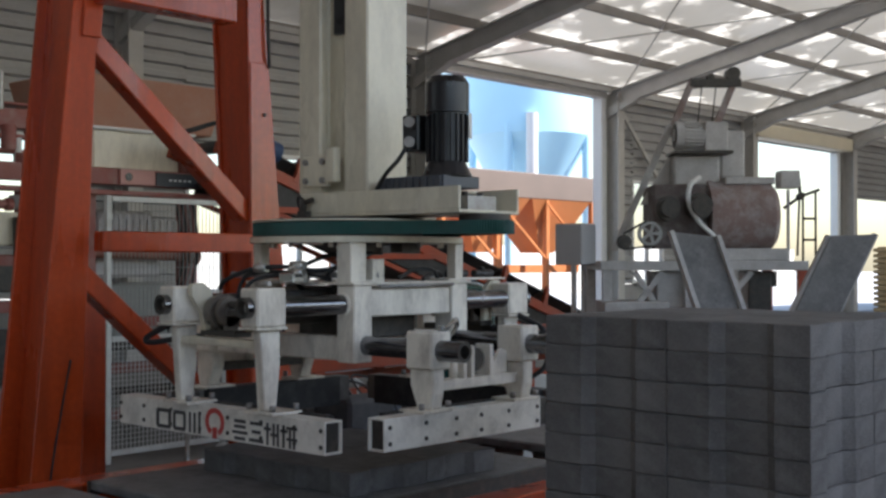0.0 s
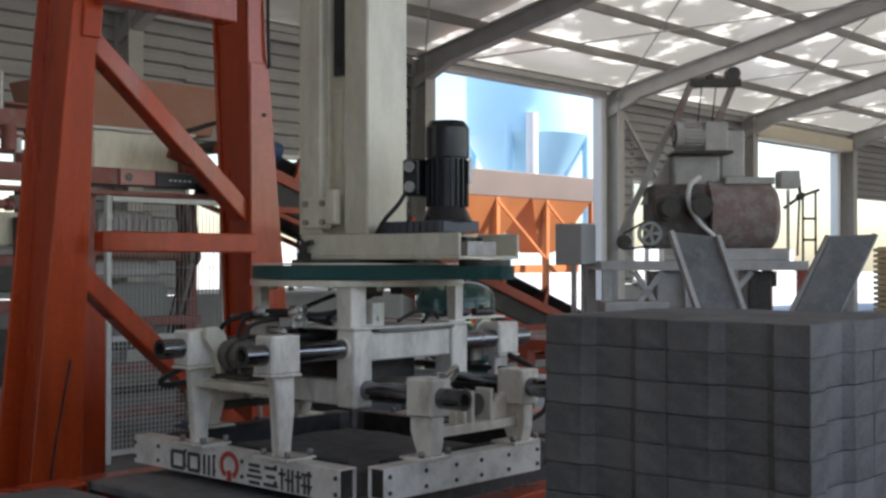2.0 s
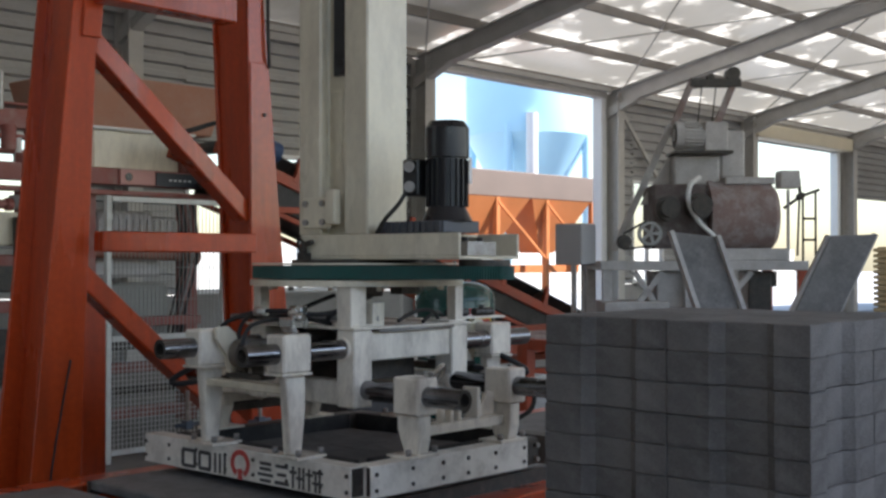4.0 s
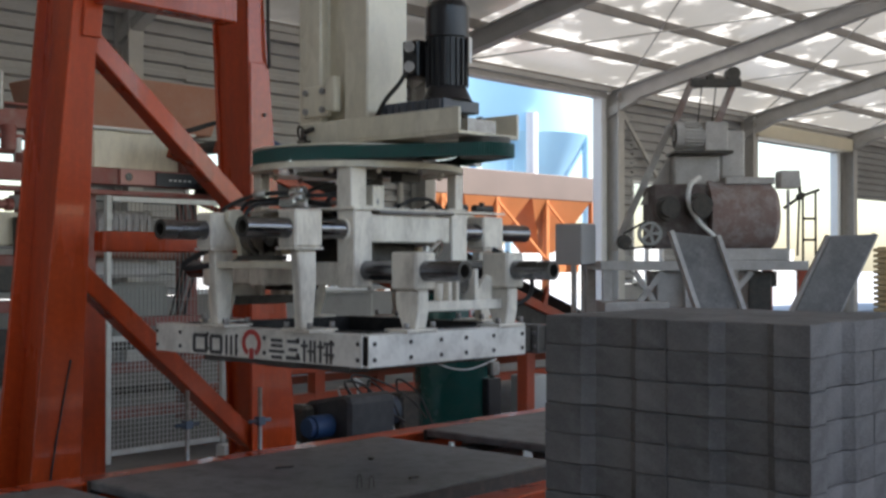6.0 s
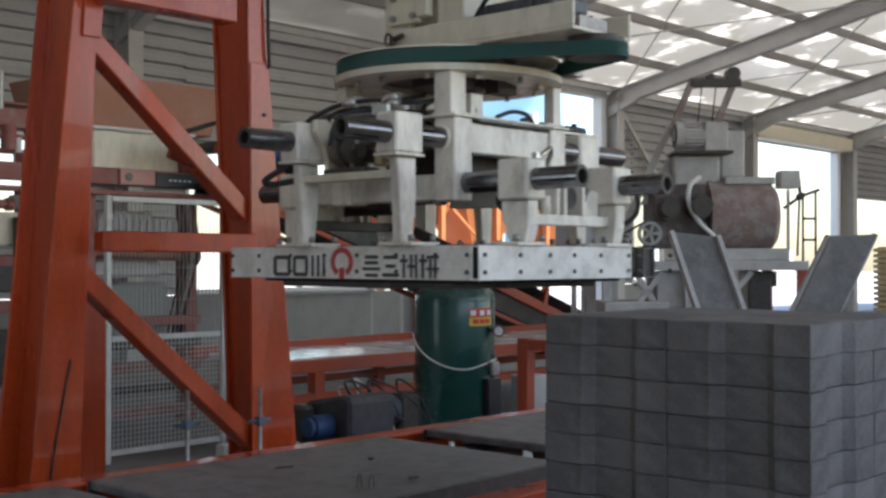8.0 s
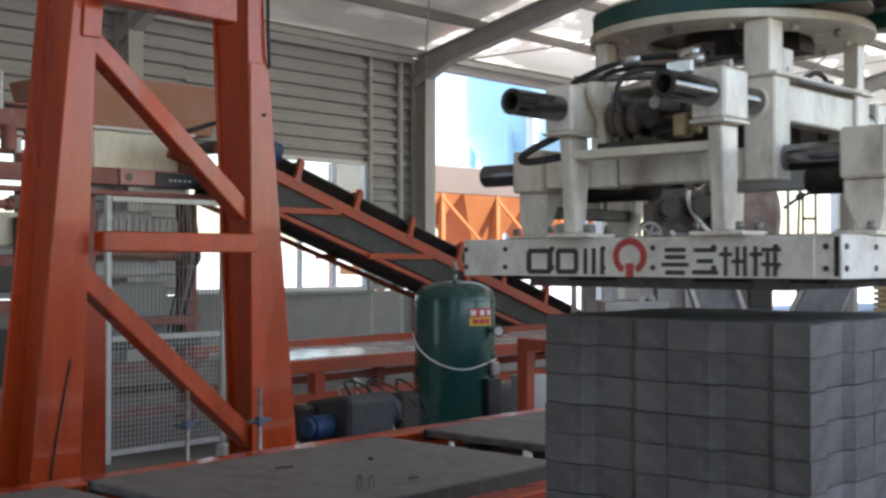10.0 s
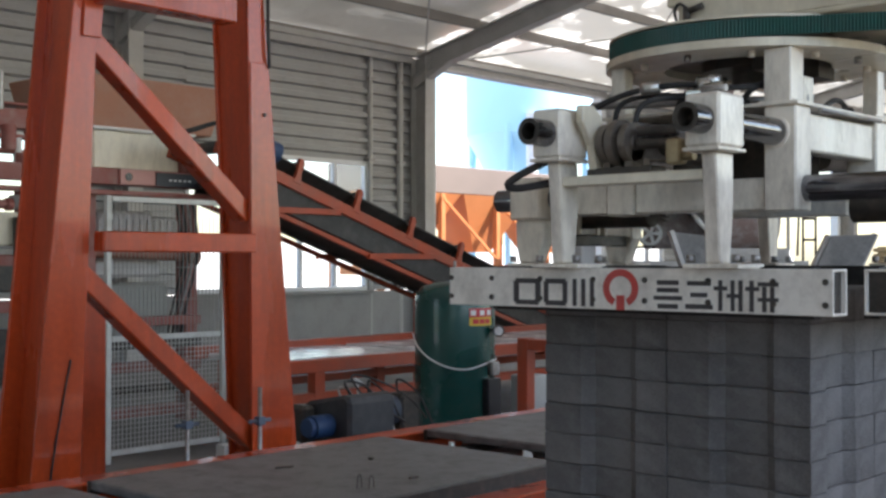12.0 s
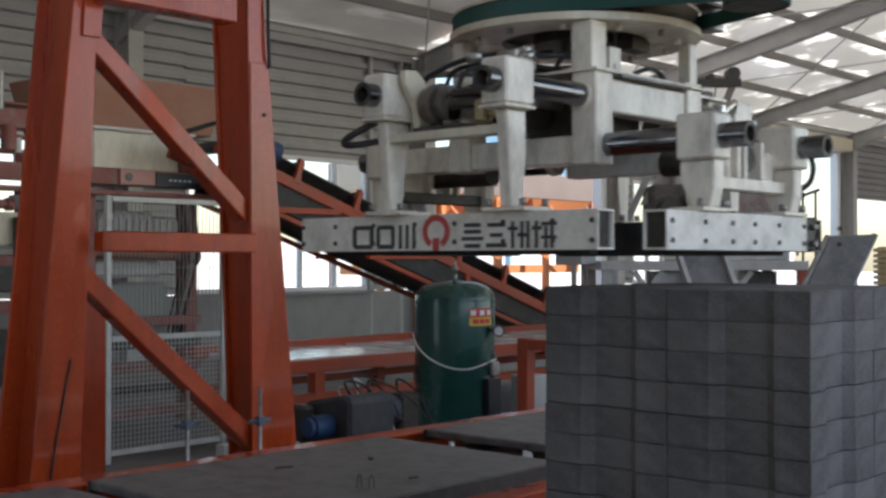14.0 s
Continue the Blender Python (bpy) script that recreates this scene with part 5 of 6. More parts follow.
for i in range(1, 28):
    x = FX0 + (FX1 - FX0) * i / 28
    box(bm, x - 0.0019, x + 0.0019, -0.003, 0.003, 0.10, 0.90)
for i in range(1, 22):
    z = 0.10 + 0.80 * i / 22
    box(bm, FX0, FX1, 0.003, 0.007, z - 0.0019, z + 0.0019)
tagged(part("lower_mesh", bm, FENCEW, fence, "white square wire mesh"), kind="stuff")

# clamp stands on the conveyor edge
for x, y in ((3.10, 4.35), (3.40, 4.22)):
    st = thing("sensor_stand", (x, y, 0.0), "thin grey sensor stand with a cross clamp", "stand", "sensor stands")
    bm = B()
    rod(bm, (0, 0, 0), (0, 0, 0.93), 0.010, 10)
    part("pole", bm, STEEL, st)
    bm = B()
    rod(bm, (-0.06, 0, 0.78), (0.06, 0, 0.78), 0.009, 8)
    box(bm, -0.018, 0.018, -0.018, 0.018, 0.762, 0.798)
    part("cross_clamp", bm, mat("slate_blue_paint", (0.10, 0.13, 0.18), 0.5, var=0.2), st)
    bm = B()
    rod(bm, (0, 0, 0), (0, 0, 0.012), 0.06, 14)
    part("base", bm, STEEL, st)

# ---------------------------------------------------------------- block machine behind the fence
bmach = thing("block_machine", (0, 9.3, 0), "large orange and cream block making machine with pipes", "machine")
MAROON = mat("faded_maroon_paint", (0.26, 0.075, 0.06), 0.5, var=0.2, scale=3, dirt=(0.35, 0.27, 0.25), dirt_amount=0.5)
TAN = mat("dusty_terracotta_steel", (0.36, 0.17, 0.11), 0.7, var=0.15, scale=1.5, dirt=(0.4, 0.3, 0.25), dirt_amount=0.5)
for x, y in ((5.05, 0.1), (5.36, -0.3), (6.72, 0.15), (3.6, 0.2)):
    bm = B()
    box(bm, x - 0.07, x + 0.07, y - 0.08, y + 0.08, 0, 2.1 if x > 4 else 3.0)
    part("column", bm, MAROON, bmach, bevel=0.006)
for z, h, x0, x1, y in ((2.145, 0.14, 3.6, 6.75, -0.40), (2.055, 0.04, 3.4, 7.0, -0.45), (1.08, 0.09, 3.4, 5.3, -0.2), (2.56, 0.16, 3.4, 4.95, -0.3), (2.36, 0.03, 3.4, 5.0, -0.35), (2.48, 0.03, 3.4, 4.95, -0.35), (2.75, 0.02, 3.4, 5.0, -0.3)):
    bm = B()
    box(bm, x0, x1, y - 0.08, y + 0.08, z, z + h)
    part("beam", bm, MAROON, bmach, bevel=0.006)
bm = B()
box(bm, 5.42, 6.40, -0.34, 0.5, 2.29, 2.62)
part("feed_box", bm, CREAM, bmach, "cream feed box", bevel=0.012)
bm = B()
box(bm, 5.38, 6.46, -0.36, 0.5, 2.625, 2.65)
part("feed_box_rim", bm, LABELW, bmach, bevel=0.004)
bm = B()
extrude(bm, [(5.45, 2.66), (6.75, 2.66), (6.95, 3.12), (5.30, 3.12)], "y", -0.2, 0.9)
part("hopper", bm, TAN, bmach, "dusty terracotta hopper", bevel=0.01)
bm = B()
box(bm, 6.27, 6.50, -0.42, -0.345, 2.29, 2.44)
part("junction_box", bm, MAROON, bmach, bevel=0.01)
bm = B()
box(bm, 5.95, 6.42, -0.492, -0.4805, 2.15, 2.27)
part("name_plate", bm, mat("dark_name_plate", (0.03, 0.035, 0.045), 0.4, var=0.1), bmach, "dark name plate with faint marks")
for i in range(5):
    bm = B()
    box(bm, 6.08 + i * 0.05, 6.11 + i * 0.05, -0.4945, -0.4921, 2.20, 2.215)
    part("plate_mark", bm, LABELW, bmach)
bm = B()
box(bm, 5.58, 5.92, -0.51, -0.4805, 2.15, 2.28)
part("bracket", bm, mat("faded_pink_paint", (0.5, 0.25, 0.22), 0.5, var=0.1), bmach)
bm = B()
rod(bm, (5.66, -0.516, 2.215), (5.66, -0.5105, 2.215), 0.035, 16)
part("round_port", bm, BLACK, bmach)
for i, (x, z0, z1, r, mm) in enumerate(((4.62, 2.38, 2.58, 0.06, MAROON), (4.75, 2.15, 2.36, 0.08, MAROON), (4.70, 2.25, 2.48, 0.03, LABELW), (4.83, 2.2, 2.36, 0.035, LABELW), (4.55, 2.7, 3.0, 0.03, STEEL), (4.88, 2.38, 2.48, 0.05, MAROON), (4.45, 1.5, 1.9, 0.06, LABELW), (4.72, 1.55, 1.85, 0.05, DARK))):
    bm = B()
    rod(bm, (x, -0.42, z0), (x, -0.42, z1), r, 14)
    part("guide_post", bm, mm, bmach)
for x0, z0, w, h, mm in ((4.55, 1.62, 0.25, 0.27, CREAM), (4.45, 1.25, 0.35, 0.22, DARK), (4.3, 0.5, 0.5, 0.45, DARK), (4.78, 1.92, 0.16, 0.12, LABELW), (4.4, 1.45, 0.4, 0.1, MAROON), (4.5, 0.2, 0.4, 0.25, MAROON)):
    bm = B()
    box(bm, x0, x0 + w, -0.36, -0.1, z0, z0 + h)
    part("control_unit", bm, mm, bmach, bevel=0.012)
bm = B()
extrude(bm, [(5.55, 1.35), (6.35, 1.35), (6.25, 1.95), (5.70, 1.95)], "y", 0.0, 0.5)
part("press_head", bm, HAZYDUST, bmach, "grey dusty press head", bevel=0.03)
# added panel that blocks the bright window behind the machine
bm = B()
box(bm, 3.3, 4.98, 0.45, 0.52, 0.3, 2.7)
part("rear_panel", bm, mat("dull_brown_panel", (0.12, 0.09, 0.08), 0.7, var=0.25, scale=3), bmach, "added dull brown panel blocking the window light", bevel=0.01)
for i, (x, z) in enumerate(((3.9, 2.16), (4.15, 2.40), (4.4, 1.95), (4.25, 1.3), (4.05, 1.75))):
    bm = B()
    rod(bm, (x, -0.38, z), (x + 0.22, -0.38, z), 0.05 - 0.006 * i, 14)
    rod(bm, (x + 0.22, -0.38, z), (x + 0.27, -0.38, z), 0.065 - 0.006 * i, 14)
    part("cross_cylinder", bm, (MAROON, STEEL, MAROON, HAZYDUST, LABELW)[i], bmach)
bm = B()
box(bm, 5.6, 6.35, -0.1, 0.5, 0.75, 1.3)
part("mould_box", bm, mat("grey_green_enamel", (0.26, 0.27, 0.25), 0.6, var=0.15, scale=3, dirt=(0.36, 0.34, 0.3), dirt_amount=0.5), bmach, "grey mould box", bevel=0.03)
bm = B()
rod(bm, (5.45, -0.15, 1.57), (6.6, -0.15, 1.54), 0.045, 14)
rod(bm, (6.56, -0.15, 1.542), (6.62, -0.15, 1.54), 0.075, 14)
part("hydraulic_ram", bm, mat("dull_red_brown", (0.22, 0.09, 0.06), 0.5, var=0.2), bmach, "dull red hydraulic ram")
for i in range(4):
    bm = B()
    tube(bm, [(6.34 + 0.06 * i, -0.2, 2.08), (6.36 + 0.06 * i, -0.25, 1.85), (6.42 + 0.05 * i, -0.22, 1.5), (6.36 + 0.05 * i, -0.15, 1.1), (6.4 + 0.05 * i, 0.0, 0.8)], 0.012)
    part("hose", bm, RUBBER if i != 2 else STEEL, bmach, "hydraulic hose")
for i in range(5):
    bm = B()
    box(bm, 5.3, 6.6, -0.25, -0.08, 0.12 + 0.2 * i, 0.20 + 0.2 * i)
    part("lower_beam", bm, (MAROON, DARK)[i % 2], bmach, bevel=0.005)
for i in range(12):
    bm = B()
    box(bm, 5.5 + i * 0.07, 5.53 + i * 0.07, -0.3, -0.28, 1.72, 1.86)
    part("comb_tooth", bm, HAZYDUST, bmach)

# ---------------------------------------------------------------- mixer on its platform
mix = thing("concrete_mixer", (10.31, 6.10, 0), "cement-dusted red concrete mixer, paled for haze, with skip hoist on a platform", "mixer")
R = Matrix.Rotation(radians(-47.6), 4, "Z")


def mixp(name, bm, material, label="", bevel=0.0):
    bmesh.ops.transform(bm, matrix=R, verts=bm.verts)
    return part(name, bm, material, mix, label, bevel)


# local frame: x along the platform, y across it
bm = B()
box(bm, -0.95, 1.02, -0.5, 0.9, 1.41, 1.50)
mixp("platform", bm, HAZYDUST, "dusty steel platform", 0.005)
for x in (-0.88, -0.1, 0.98):
    for y in (-0.42, 0.8):
        bm = B()
        box(bm, x - 0.045, x + 0.045, y - 0.045, y + 0.045, 0, 1.41)
        mixp("leg", bm, ORANGE_FAR if x > 0 else HAZYDUST)
for a, b in (((-0.85, -0.42, 0.75), (-0.35, -0.42, 1.4)), ((-0.3, -0.42, 0.9), (-0.62, -0.42, 1.4)), ((-0.1, -0.42, 0.7), (0.5, -0.42, 1.4))):
    bm = B()
    bar(bm, a, b, 0.05, 0.05)
    mixp("brace", bm, HAZYDUST)
bm = B()
rod(bm, (0.17, -0.1, 1.93), (0.73, -0.1, 1.93), 0.35, 36)
mixp("drum", bm, HAZYRED, "red mixing drum caked with cement, haze painted in")
bm = B()
rod(bm, (0.731, -0.1, 1.93), (0.79, -0.1, 1.93), 0.35, 36, r2=0.28)
mixp("drum_cone", bm, HAZYRED)
bm = B()
rod(bm, (0.12, -0.1, 1.93), (0.169, -0.1, 1.93), 0.362, 36)
mixp("drum_flange", bm, HAZYRED)
bm = B()
box(bm, 0.15, 0.85, -0.42, 0.22, 1.50, 1.62)
mixp("drum_saddle", bm, HAZYDUST, bevel=0.01)
bm = B()
box(bm, 0.28, 0.76, -0.3, 0.2, 2.24, 2.31)
mixp("drum_hatch", bm, HAZYDUST, bevel=0.01)
bm = B()
box(bm, -0.42, 0.115, -0.3, 0.3, 1.62, 2.24)
mixp("gear_housing", bm, mat("dusty_dark_casing", (0.13, 0.105, 0.10), 0.85, var=0.3, scale=5, dirt=(0.30, 0.285, 0.275), dirt_amount=0.7), "dusty dark gear housing", 0.02)
bm = B()
box(bm, -0.2, 0.25, -0.2, 0.3, 2.222, 2.53)
mixp("hoist_base", bm, HAZYDUST, bevel=0.02)
for cx, cz_, r in ((-0.47, 1.76, 0.115), (-0.30, 2.0, 0.12), (0.0, 2.02, 0.13), (-0.72, 1.68, 0.07)):
    bm = B()
    if cx == -0.47:
        tv = []
        for q, yy in ((r, -0.45), (r, -0.37), (r * 0.78, -0.37), (r * 0.78, -0.45)):
            tv.append([bm.verts.new((cx + q * math.cos(2 * math.pi * i / 28), yy, cz_ + q * math.sin(2 * math.pi * i / 28))) for i in range(28)])
        for p, q in zip(tv, tv[1:] + tv[:1]):
            for i in range(28):
                bm.faces.new((p[i], p[(i + 1) % 28], q[(i + 1) % 28], q[i]))
    else:
        rod(bm, (cx, -0.45, cz_), (cx, -0.37, cz_), r, 24, hole=r * 0.72)
    wheel = mixp("pulley_wheel", bm, mat("worn_pale_casting", (0.34, 0.34, 0.33), 0.5, 0.4, var=0.2, scale=8) if cx == -0.47 else DARK)
    if cx == -0.47:
        for j in range(5):
            bm = B()
            a = 2 * math.pi * j / 5
            bar(bm, (cx, -0.44, cz_), (cx + 0.09 * math.cos(a), -0.44, cz_ + 0.095 * math.sin(a)), 0.022, 0.026)
            bmesh.ops.transform(bm, matrix=R, verts=bm.verts)
            part("spoke", bm, MATS["worn_pale_casting"], wheel)
bm = B()
bar(bm, (-0.72, -0.41, 1.76), (-0.5, -0.41, 1.88), 0.05, 0.02)
bar(bm, (-0.72, -0.41, 1.61), (-0.46, -0.41, 1.64), 0.05, 0.02)
mixp("drive_belt", bm, RUBBER)
bm = B()
rod(bm, (-0.12, -0.2, 2.72), (0.2, -0.2, 2.70), 0.12, 20)
rod(bm, (-0.19, -0.2, 2.72), (-0.12, -0.2, 2.72), 0.135, 20, r2=0.135)
box(bm, 0.08, 0.3, -0.32, -0.05, 2.56, 2.84)
hm = mixp("hoist_motor", bm, HAZYDUST, "dusty hoist motor", 0.008)
for j in range(22):
    a = 2 * math.pi * j / 22
    bm = B()
    c, q = math.cos(a), math.sin(a)
    bar(bm, (-0.11, -0.2 + 0.125 * c, 2.72 + 0.125 * q), (0.08, -0.2 + 0.125 * c, 2.71 + 0.125 * q), 0.008, 0.02, up=(0, c, q))
    bmesh.ops.transform(bm, matrix=R, verts=bm.verts)
    part("cooling_fin", bm, HAZYDUST, hm)
bm = B()
rod(bm, (-0.194, -0.2, 2.72), (-0.19, -0.2, 2.72), 0.115, 24)
bmesh.ops.transform(bm, matrix=R, verts=bm.verts)
part("fan_grille", bm, DARK, hm, "dark fan grille")
bm = B()
rod(bm, (-0.20, -0.2, 2.72), (-0.194, -0.2, 2.72), 0.06, 20)
bmesh.ops.transform(bm, matrix=R, verts=bm.verts)
part("fan_hub", bm, HAZYDUST, hm)
bm = B()
box(bm, -0.22, 0.34, -0.38, 0.1, 2.532, 2.56)
mixp("motor_shelf", bm, DARK, bevel=0.004)
bm = B()
box(bm, 0.28, 0.52, -0.1, 0.2, 2.315, 2.78)
mixp("cement_hopper", bm, HAZYDUST, "grey weighing hopper", 0.02)
for a, b in (((-0.20, 0.0, 2.75), (0.03, 0.0, 3.30)), ((0.17, 0.0, 2.62), (0.45, 0.0, 3.30)), ((-0.76, 0.0, 1.6), (-0.19, 0.0, 2.84))):
    bm = B()
    bar(bm, a, b, 0.06, 0.06)
    mixp("hoist_rail", bm, HAZYRED if b[2] > 3 else HAZYDUST, "rusty hoist rail")
bm = B()
extrude(bm, [(-0.22, 2.5), (-0.10, 2.62), (-0.10, 2.1), (-0.5, 2.05)], "y", -0.02, 0.02)
mixp("hoist_side_plate", bm, HAZYDUST)
bm = B()
box(bm, 0.0, 0.5, -0.05, 0.05, 3.22, 3.30)
rod(bm, (0.42, -0.06, 3.345), (0.42, 0.06, 3.345), 0.07, 18)
rod(bm, (0.20, -0.06, 3.31), (0.20, 0.06, 3.31), 0.035, 12)
mixp("hoist_head", bm, DARK, "dark hoist head with sheaves", 0.006)
for x in (0.12, 0.26):
    bm = B()
    rod(bm, (x, 0, 3.25), (x - 0.06, 0, 2.7), 0.006, 6)
    mixp("hoist_rope", bm, DARK)
bm = B()
tube(bm, [(0.02, -0.36, 2.30), (-0.09, -0.44, 2.22), (-0.11, -0.47, 2.05), (-0.02, -0.48, 1.88), (0.12, -0.48, 1.74), (0.17, -0.46, 1.66)], 0.024)
mixp("hose", bm, LABELW, "pale hose")
bm = B()
box(bm, 0.84, 1.03, -0.2, 0.0, 2.21, 2.38)
bar(bm, (0.94, -0.1, 2.2), (0.94, -0.1, 1.5), 0.03, 0.03, up=(1, 0, 0))
mixp("junction_box", bm, HAZYDUST, "dusty junction box on a post", 0.008)
bm = B()
for a in (20, 95, 215):
    bar(bm, (1.06, -0.1, 2.13), (1.06 + 0.2 * math.cos(radians(a)), -0.1, 2.13 + 0.2 * math.sin(radians(a))), 0.02, 0.03)
rod(bm, (1.06, -0.14, 2.13), (1.06, -0.06, 2.13), 0.035, 10)
rod(bm, (1.05, -0.1, 2.1), (1.03, -0.1, 1.55), 0.012, 8)
mixp("valve_wheel", bm, DARK, "dark valve star")
for x in (0.97, 1.09):
    bm = B()
    rod(bm, (x, -0.48, 1.5), (x, -0.48, 2.15), 0.012, 8)
    mixp("hand_rail_post", bm, DARK)
for z in (1.7, 1.9):
    bm = B()
    rod(bm, (0.96, -0.48, z), (1.1, -0.48, z), 0.012, 8)
    mixp("hand_rail", bm, DARK)
bm = B()
box(bm, -0.40, 0.05, -0.35, 0.2, 1.05, 1.40)
mixp("discharge_box", bm, HAZYDUST, "grey discharge box", 0.015)
bm = B()
box(bm, 0.5, 0.72, -0.3, 0.1, 1.02, 1.40)
rod(bm, (0.74, -0.2, 1.25), (0.74, -0.2, 1.40), 0.06, 12)
mixp("gate_cylinder", bm, DARK, "dark discharge gate cylinder", 0.01)
bm = B()
box(bm, -0.95, -0.35, -0.75, -0.1, 1.0, 1.12)
mixp("lower_deck", bm, HAZYDUST, "dusty lower deck", 0.01)

eb = thing("control_cabinet", (9.25, 6.75, 0), "pale grey electrical cabinet on thin legs", "cabinet")
bm = B()
box(bm, 0, 0.24, -0.1, 0.22, 1.46, 1.86)
part("cabinet_body", bm, mat("pale_grey_enamel", (0.45, 0.45, 0.46), 0.5, var=0.08, scale=2), eb, bevel=0.01)
for x in (0.04, 0.2):
    bm = B()
    box(bm, x - 0.02, x + 0.02, 0.0, 0.04, 0, 1.46)
    part("leg", bm, HAZYDUST, eb)

# ---------------------------------------------------------------- two chutes over the stack's far side
def slab(name, label, a, length, width, t):
    th = thing(name, a, label, "chute", "grey chutes")
    L, W = Vector(length), Vector(width)
    N_ = L.cross(W).normalized()
    if N_.z < 0:
        N_ = -N_
    bm = B()
    v = [bm.verts.new(p + q) for q in (N_ * 0, N_ * t) for p in (Vector((0, 0, 0)), W, W + L, L)]
    for f in ((0, 3, 2, 1), (4, 5, 6, 7), (0, 1, 5, 4), (1, 2, 6, 5), (2, 3, 7, 6), (3, 0, 4, 7)):
        bm.faces.new([v[i] for i in f])
    part("plate", bm, CHUTE, th, bevel=0.006)
    for s in (0, 1):
        bm = B()
        p = W * s + N_ * (t + 0.012)
        bar(bm, p, p + L, 0.03, 0.05, up=N_)
        part("side_lip", bm, HAZYDUST, th)
    bm = B()
    bar(bm, W * 0.5 + L * 0.9, W * 0.5 + L * 0.9 + Vector((0, 0, -(a[2] + L.z * 0.9))), 0.07, 0.07, up=(1, 0, 0))
    part("support_leg", bm, HAZYDUST, th)
    return th


slab("discharge_chute", "worn grey steel discharge chute sloping away from the mixer", (6.93, 4.27, 1.69), (0.06, -0.22, -0.66), (0.27, -0.20, -0.03), 0.03)
slab("return_chute", "worn grey steel chute standing steeply beside the stack", (7.70, 3.47, 1.67), (-0.235, 0.225, -0.66), (0.25, -0.22, 0.012), 0.03)

# ---------------------------------------------------------------- yard outside
silo = thing("blue_silo", (26.33, 20.77, 0), "light blue steel silo standing in bright daylight", "silo")
bm = B()
rod(bm, (0, 0, 4.97), (0, 0, 9.5), 1.75, 56)
shell = part("shell", bm, BLUE, silo)
for z in (6.4, 7.9):
    bm = B()
    rod(bm, (0, 0, z), (0, 0, z + 0.05), 1.765, 56)
    part("seam", bm, BLUE, shell)
bm = B()
rod(bm, (0, 0, 2.65), (0, 0, 4.968), 0.5, 56, r2=1.75)
part("cone", bm, BLUE, silo)
for a in (20, 110, 200, 290):
    bm = B()
    x, y = 1.68 * math.cos(radians(a)), 1.68 * math.sin(radians(a))
    rod(bm, (x, y, 0), (x, y, 5.2), 0.11, 14)
    part("leg", bm, BLUE, silo)
bm = B()
rod(bm, (-1.42, -1.25, 3.2), (-1.42, -1.25, 5.45), 0.16, 16)
part("pipe", bm, LABELW, silo, "pale pipe on the silo")
batch = thing("aggregate_batcher", (18.6, 17.9, 0), "orange aggregate batching hoppers on a steel frame in sunlight", "batching plant")
bm = B()
box(bm, -1.2, 6.6, -0.2, 1.4, 3.0, 3.62)
part("hopper_rim", bm, mat("dusty_tan_steel", (0.21, 0.165, 0.14), 0.7, var=0.12, scale=1.5), batch, "tan hopper rim", bevel=0.02)
for i in range(3):
    x = -1.0 + i * 2.5
    bm = B()
    v = [bm.verts.new(p) for p in ((x, -0.2, 3.0), (x + 2.4, -0.2, 3.0), (x + 2.4, 1.4, 3.0), (x, 1.4, 3.0), (x + 0.9, 0.3, 1.7), (x + 1.5, 0.3, 1.7), (x + 1.5, 0.9, 1.7), (x + 0.9, 0.9, 1.7))]
    for f in ((0, 1, 5, 4), (1, 2, 6, 5), (2, 3, 7, 6), (3, 0, 4, 7), (4, 5, 6, 7), (0, 3, 2, 1)):
        bm.faces.new([v[k] for k in f])
    part("hopper", bm, SUNORANGE, batch, "orange hopper with sun glare in its paint")
for i in range(5):
    for y in (-0.15, 1.35):
        bm = B()
        box(bm, -1.15 + i * 1.9, -1.03 + i * 1.9, y - 0.06, y + 0.06, 0, 3.0)
        part("post", bm, SUNORANGE, batch)
    if i < 4:
        bm = B()
        bar(bm, (-1.1 + i * 1.9, -0.2, 2.9), (0.8 + i * 1.9, -0.2, 1.5), 0.05, 0.06)
        part("brace", bm, SUNORANGE, batch)
bm = B()
box(bm, -1.2, 6.6, 0.3, 1.0, 1.2, 1.4)
part("belt_frame", bm, SUNORANGE, batch)
tim = thing("timber_stack", (34.6, 13.3, 0), "pile of pale yellow timber boards stacked with gaps", "timber")
for i in range(12):
    bm = B()
    box(bm, 0, 3.4, 0, 1.0, i * 0.16, i * 0.16 + 0.11)
    part("board_layer", bm, WOOD, tim, bevel=0.01)
    for x in (0.2, 1.6, 3.0):
        bm = B()
        box(bm, x, x + 0.1, 0.05, 0.95, i * 0.16 + 0.11, i * 0.16 + 0.16)
        part("spacer", bm, WOOD, tim)
yard = thing("yard_wall", (10, 34, 0), "pale distant boundary wall across the yard", "wall")
bm = B()
box(bm, -20, 60, 0, 0.3, 0, 2.2)
part("wall", bm, mat("pale_yard_wall", (0.6, 0.58, 0.55), 0.9, var=0.1, scale=1), yard)


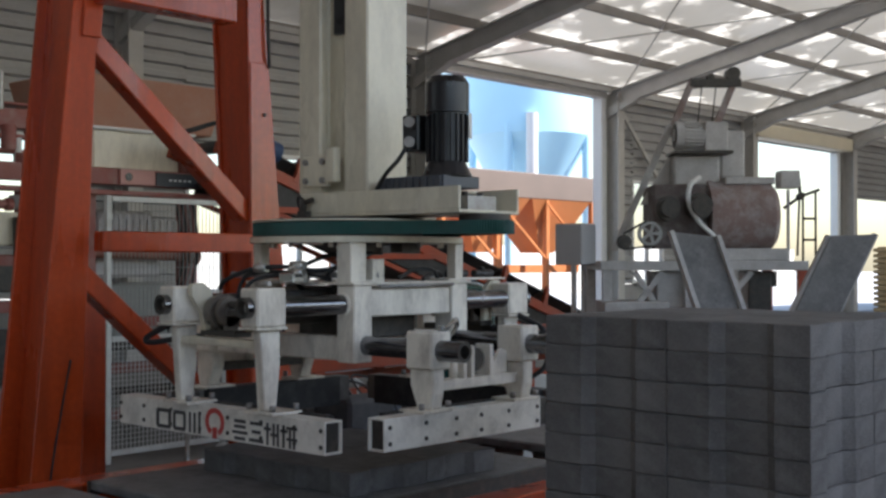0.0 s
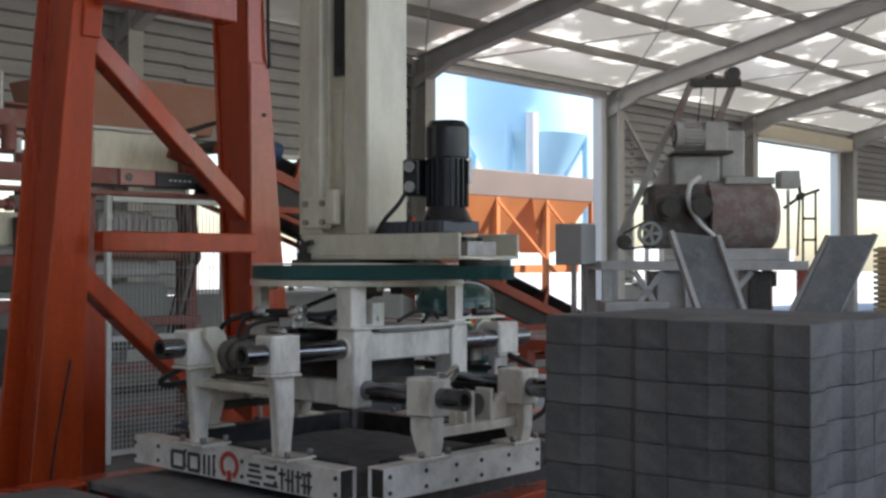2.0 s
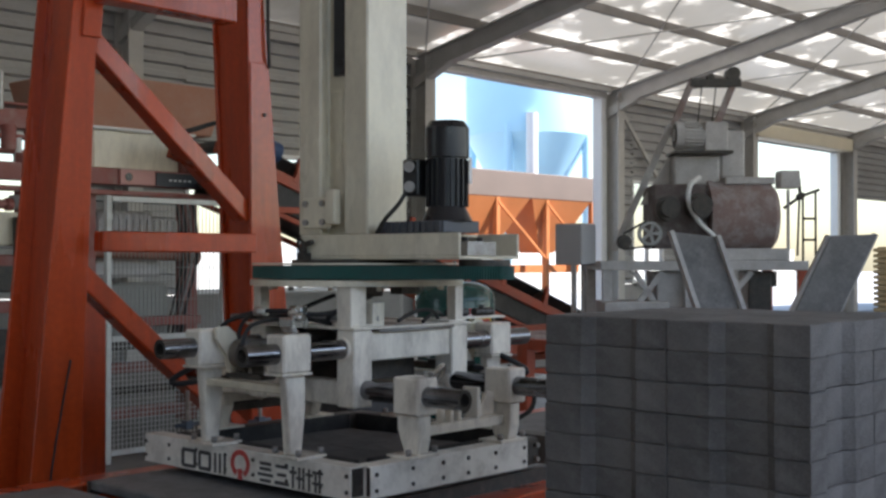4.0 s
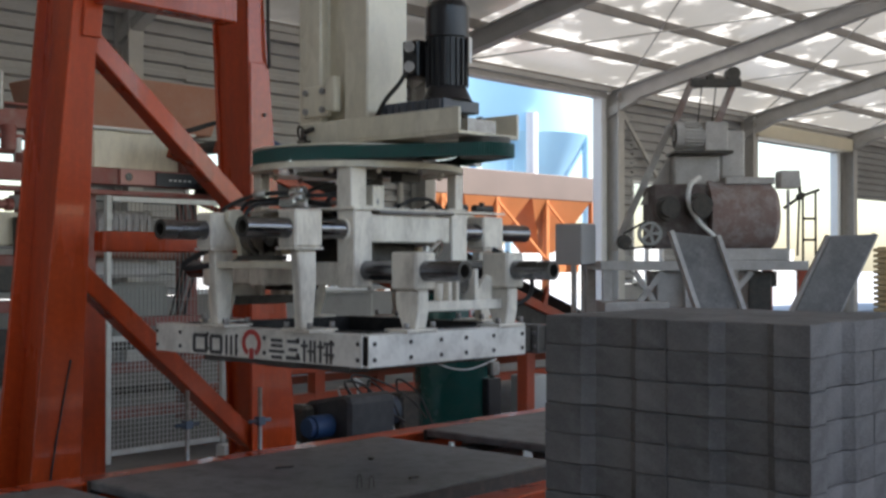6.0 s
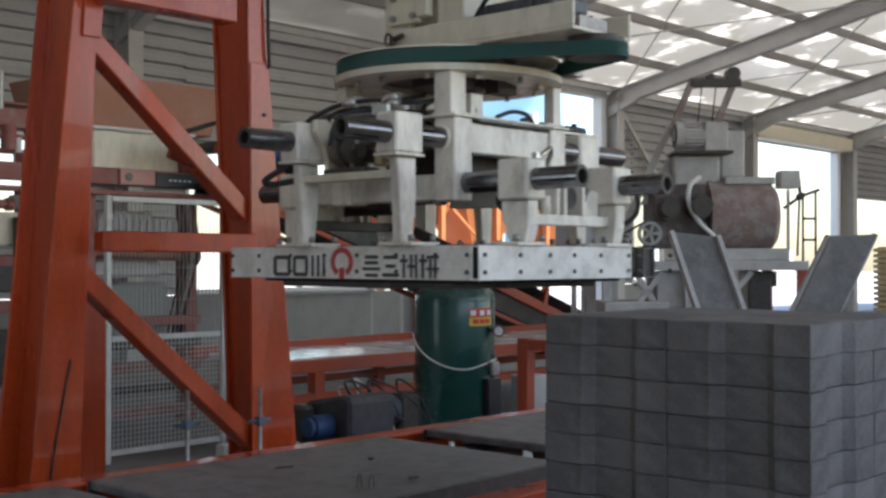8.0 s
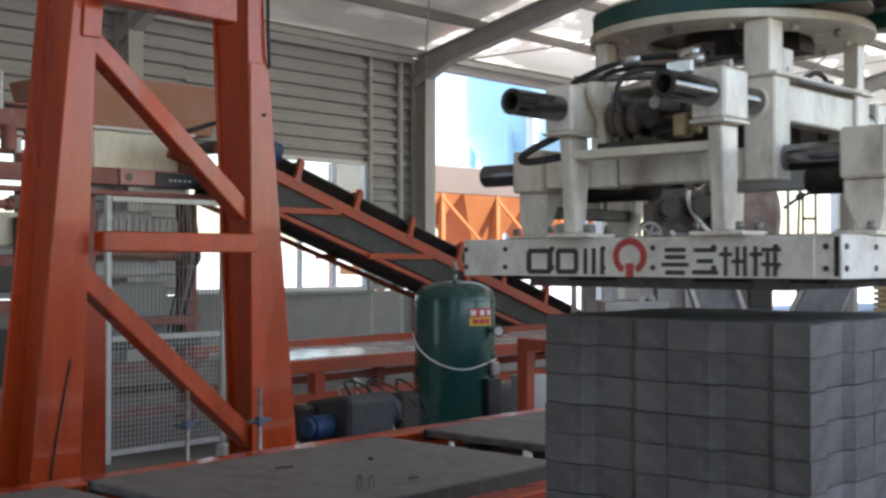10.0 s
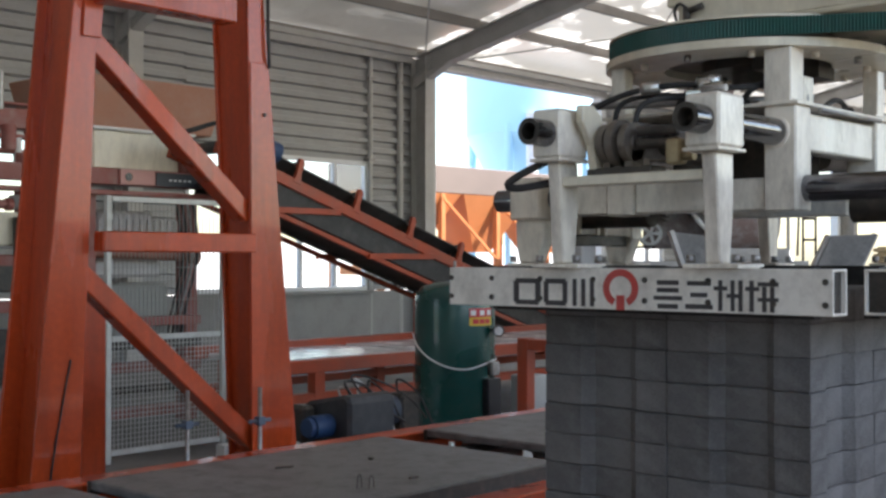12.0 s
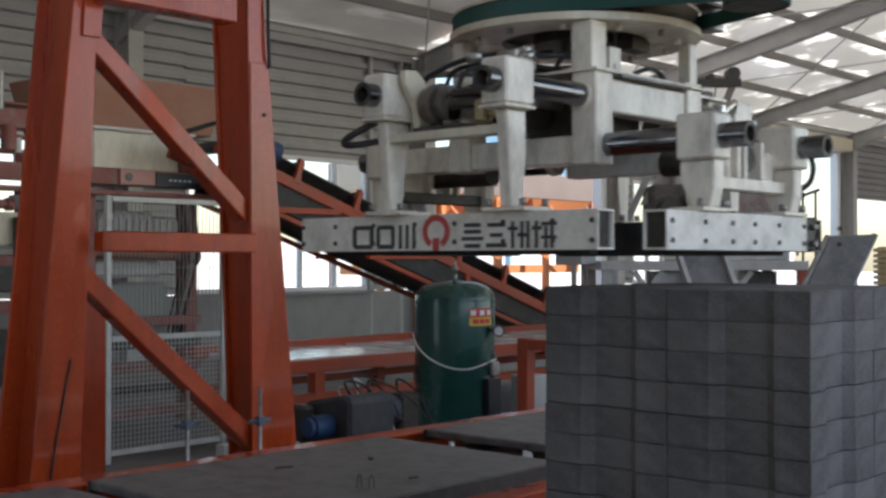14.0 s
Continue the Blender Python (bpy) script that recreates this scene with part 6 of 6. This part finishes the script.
# ---------------------------------------------------------------- what moves
LIFT = [(0.0, 0.157), (0.35, 0.157), (0.5, 0.130), (0.6, 0.096), (0.7, 0.064), (0.8, 0.025), (0.9, 0.002), (1.0, 0.0), (3.2, 0.0), (4.6, 0.0), (4.9, 0.05), (5.3, 0.175), (5.5, 0.243), (6.0, 0.421),
        (6.5, 0.590), (6.8, 0.675), (7.0, 0.697), (7.5, 0.705), (8.0, 0.709), (10.3, 0.727), (10.5, 0.727), (10.6, 0.704), (10.7, 0.675), (10.8, 0.647), (10.9, 0.643), (12.1, 0.643), (12.2, 0.672),
        (12.3, 0.715), (12.4, 0.757), (12.5, 0.784), (12.7, 0.802), (13.0, 0.804), (13.5, 0.800), (14.0, 0.797)]
GO = [(0.0, 0.0), (7.0, 0.0), (7.1, -0.018), (7.25, -0.075), (7.5, -0.2), (8.0, -0.468), (8.2, -0.578), (9.2, -1.14), (9.9, -1.54), (10.3, -1.637), (12.5, -1.637), (12.7, -1.624), (13.0, -1.551), (13.5, -1.293), (14.0, -1.02)]
FRONT = [(0.0, 0.0), (1.1, 0.0), (1.2, 0.02), (1.3, 0.06), (1.4, 0.10), (1.5, 0.126), (1.6, 0.145), (1.7, 0.135), (1.8, 0.108), (2.0, 0.062), (2.2, 0.01), (2.3, -0.004), (2.5, -0.006), (3.2, -0.006), (3.5, 0.0), (4.3, 0.156), (5.3, 0.159),
         (8.2, 0.162), (10.3, 0.175), (11.15, 0.175), (11.5, 0.14), (12.0, 0.045), (12.2, 0.033), (12.5, 0.03), (14.0, 0.02)]
SIDE = [(0.0, 0.0), (3.2, 0.0), (4.2, 0.068), (5.3, 0.070), (11.0, 0.070), (11.5, 0.04), (12.0, 0.0), (14.0, -0.02)]


def level(rows, t):
    for (a, p), (b, q) in zip(rows, rows[1:]):
        if a <= t <= b:
            return p + (q - p) * (t - a) / (b - a)
    return rows[-1][1]


def motions():
    times = sorted({t for rows in (LIFT, GO) for t, _ in rows})
    walk(clamp, [(t, pose(CX, CY + level(GO, t), PT + level(LIFT, t))) for t in times])
    picked = [t for t in times if 4.6 <= t <= 11.0]
    rows = [(0.0, pose(*CARRY))] + [(t, pose(CARRY[0], CARRY[1] + level(GO, t), CARRY[2] + level(LIFT, t))) for t in picked]
    rows.append((14.0, pose(CARRY[0], CARRY[1] - 1.637, CARRY[2] + 0.643)))
    walk(carried, rows)
    walk(JAW_F, [(t, pose(d, 0, 0)) for t, d in FRONT])
    walk(JAW_B, [(t, pose(-d, 0, 0)) for t, d in FRONT])
    walk(JAW_R, [(t, pose(0, d, 0)) for t, d in SIDE])
    walk(JAW_L, [(t, pose(0, -d, 0)) for t, d in SIDE])


motions()
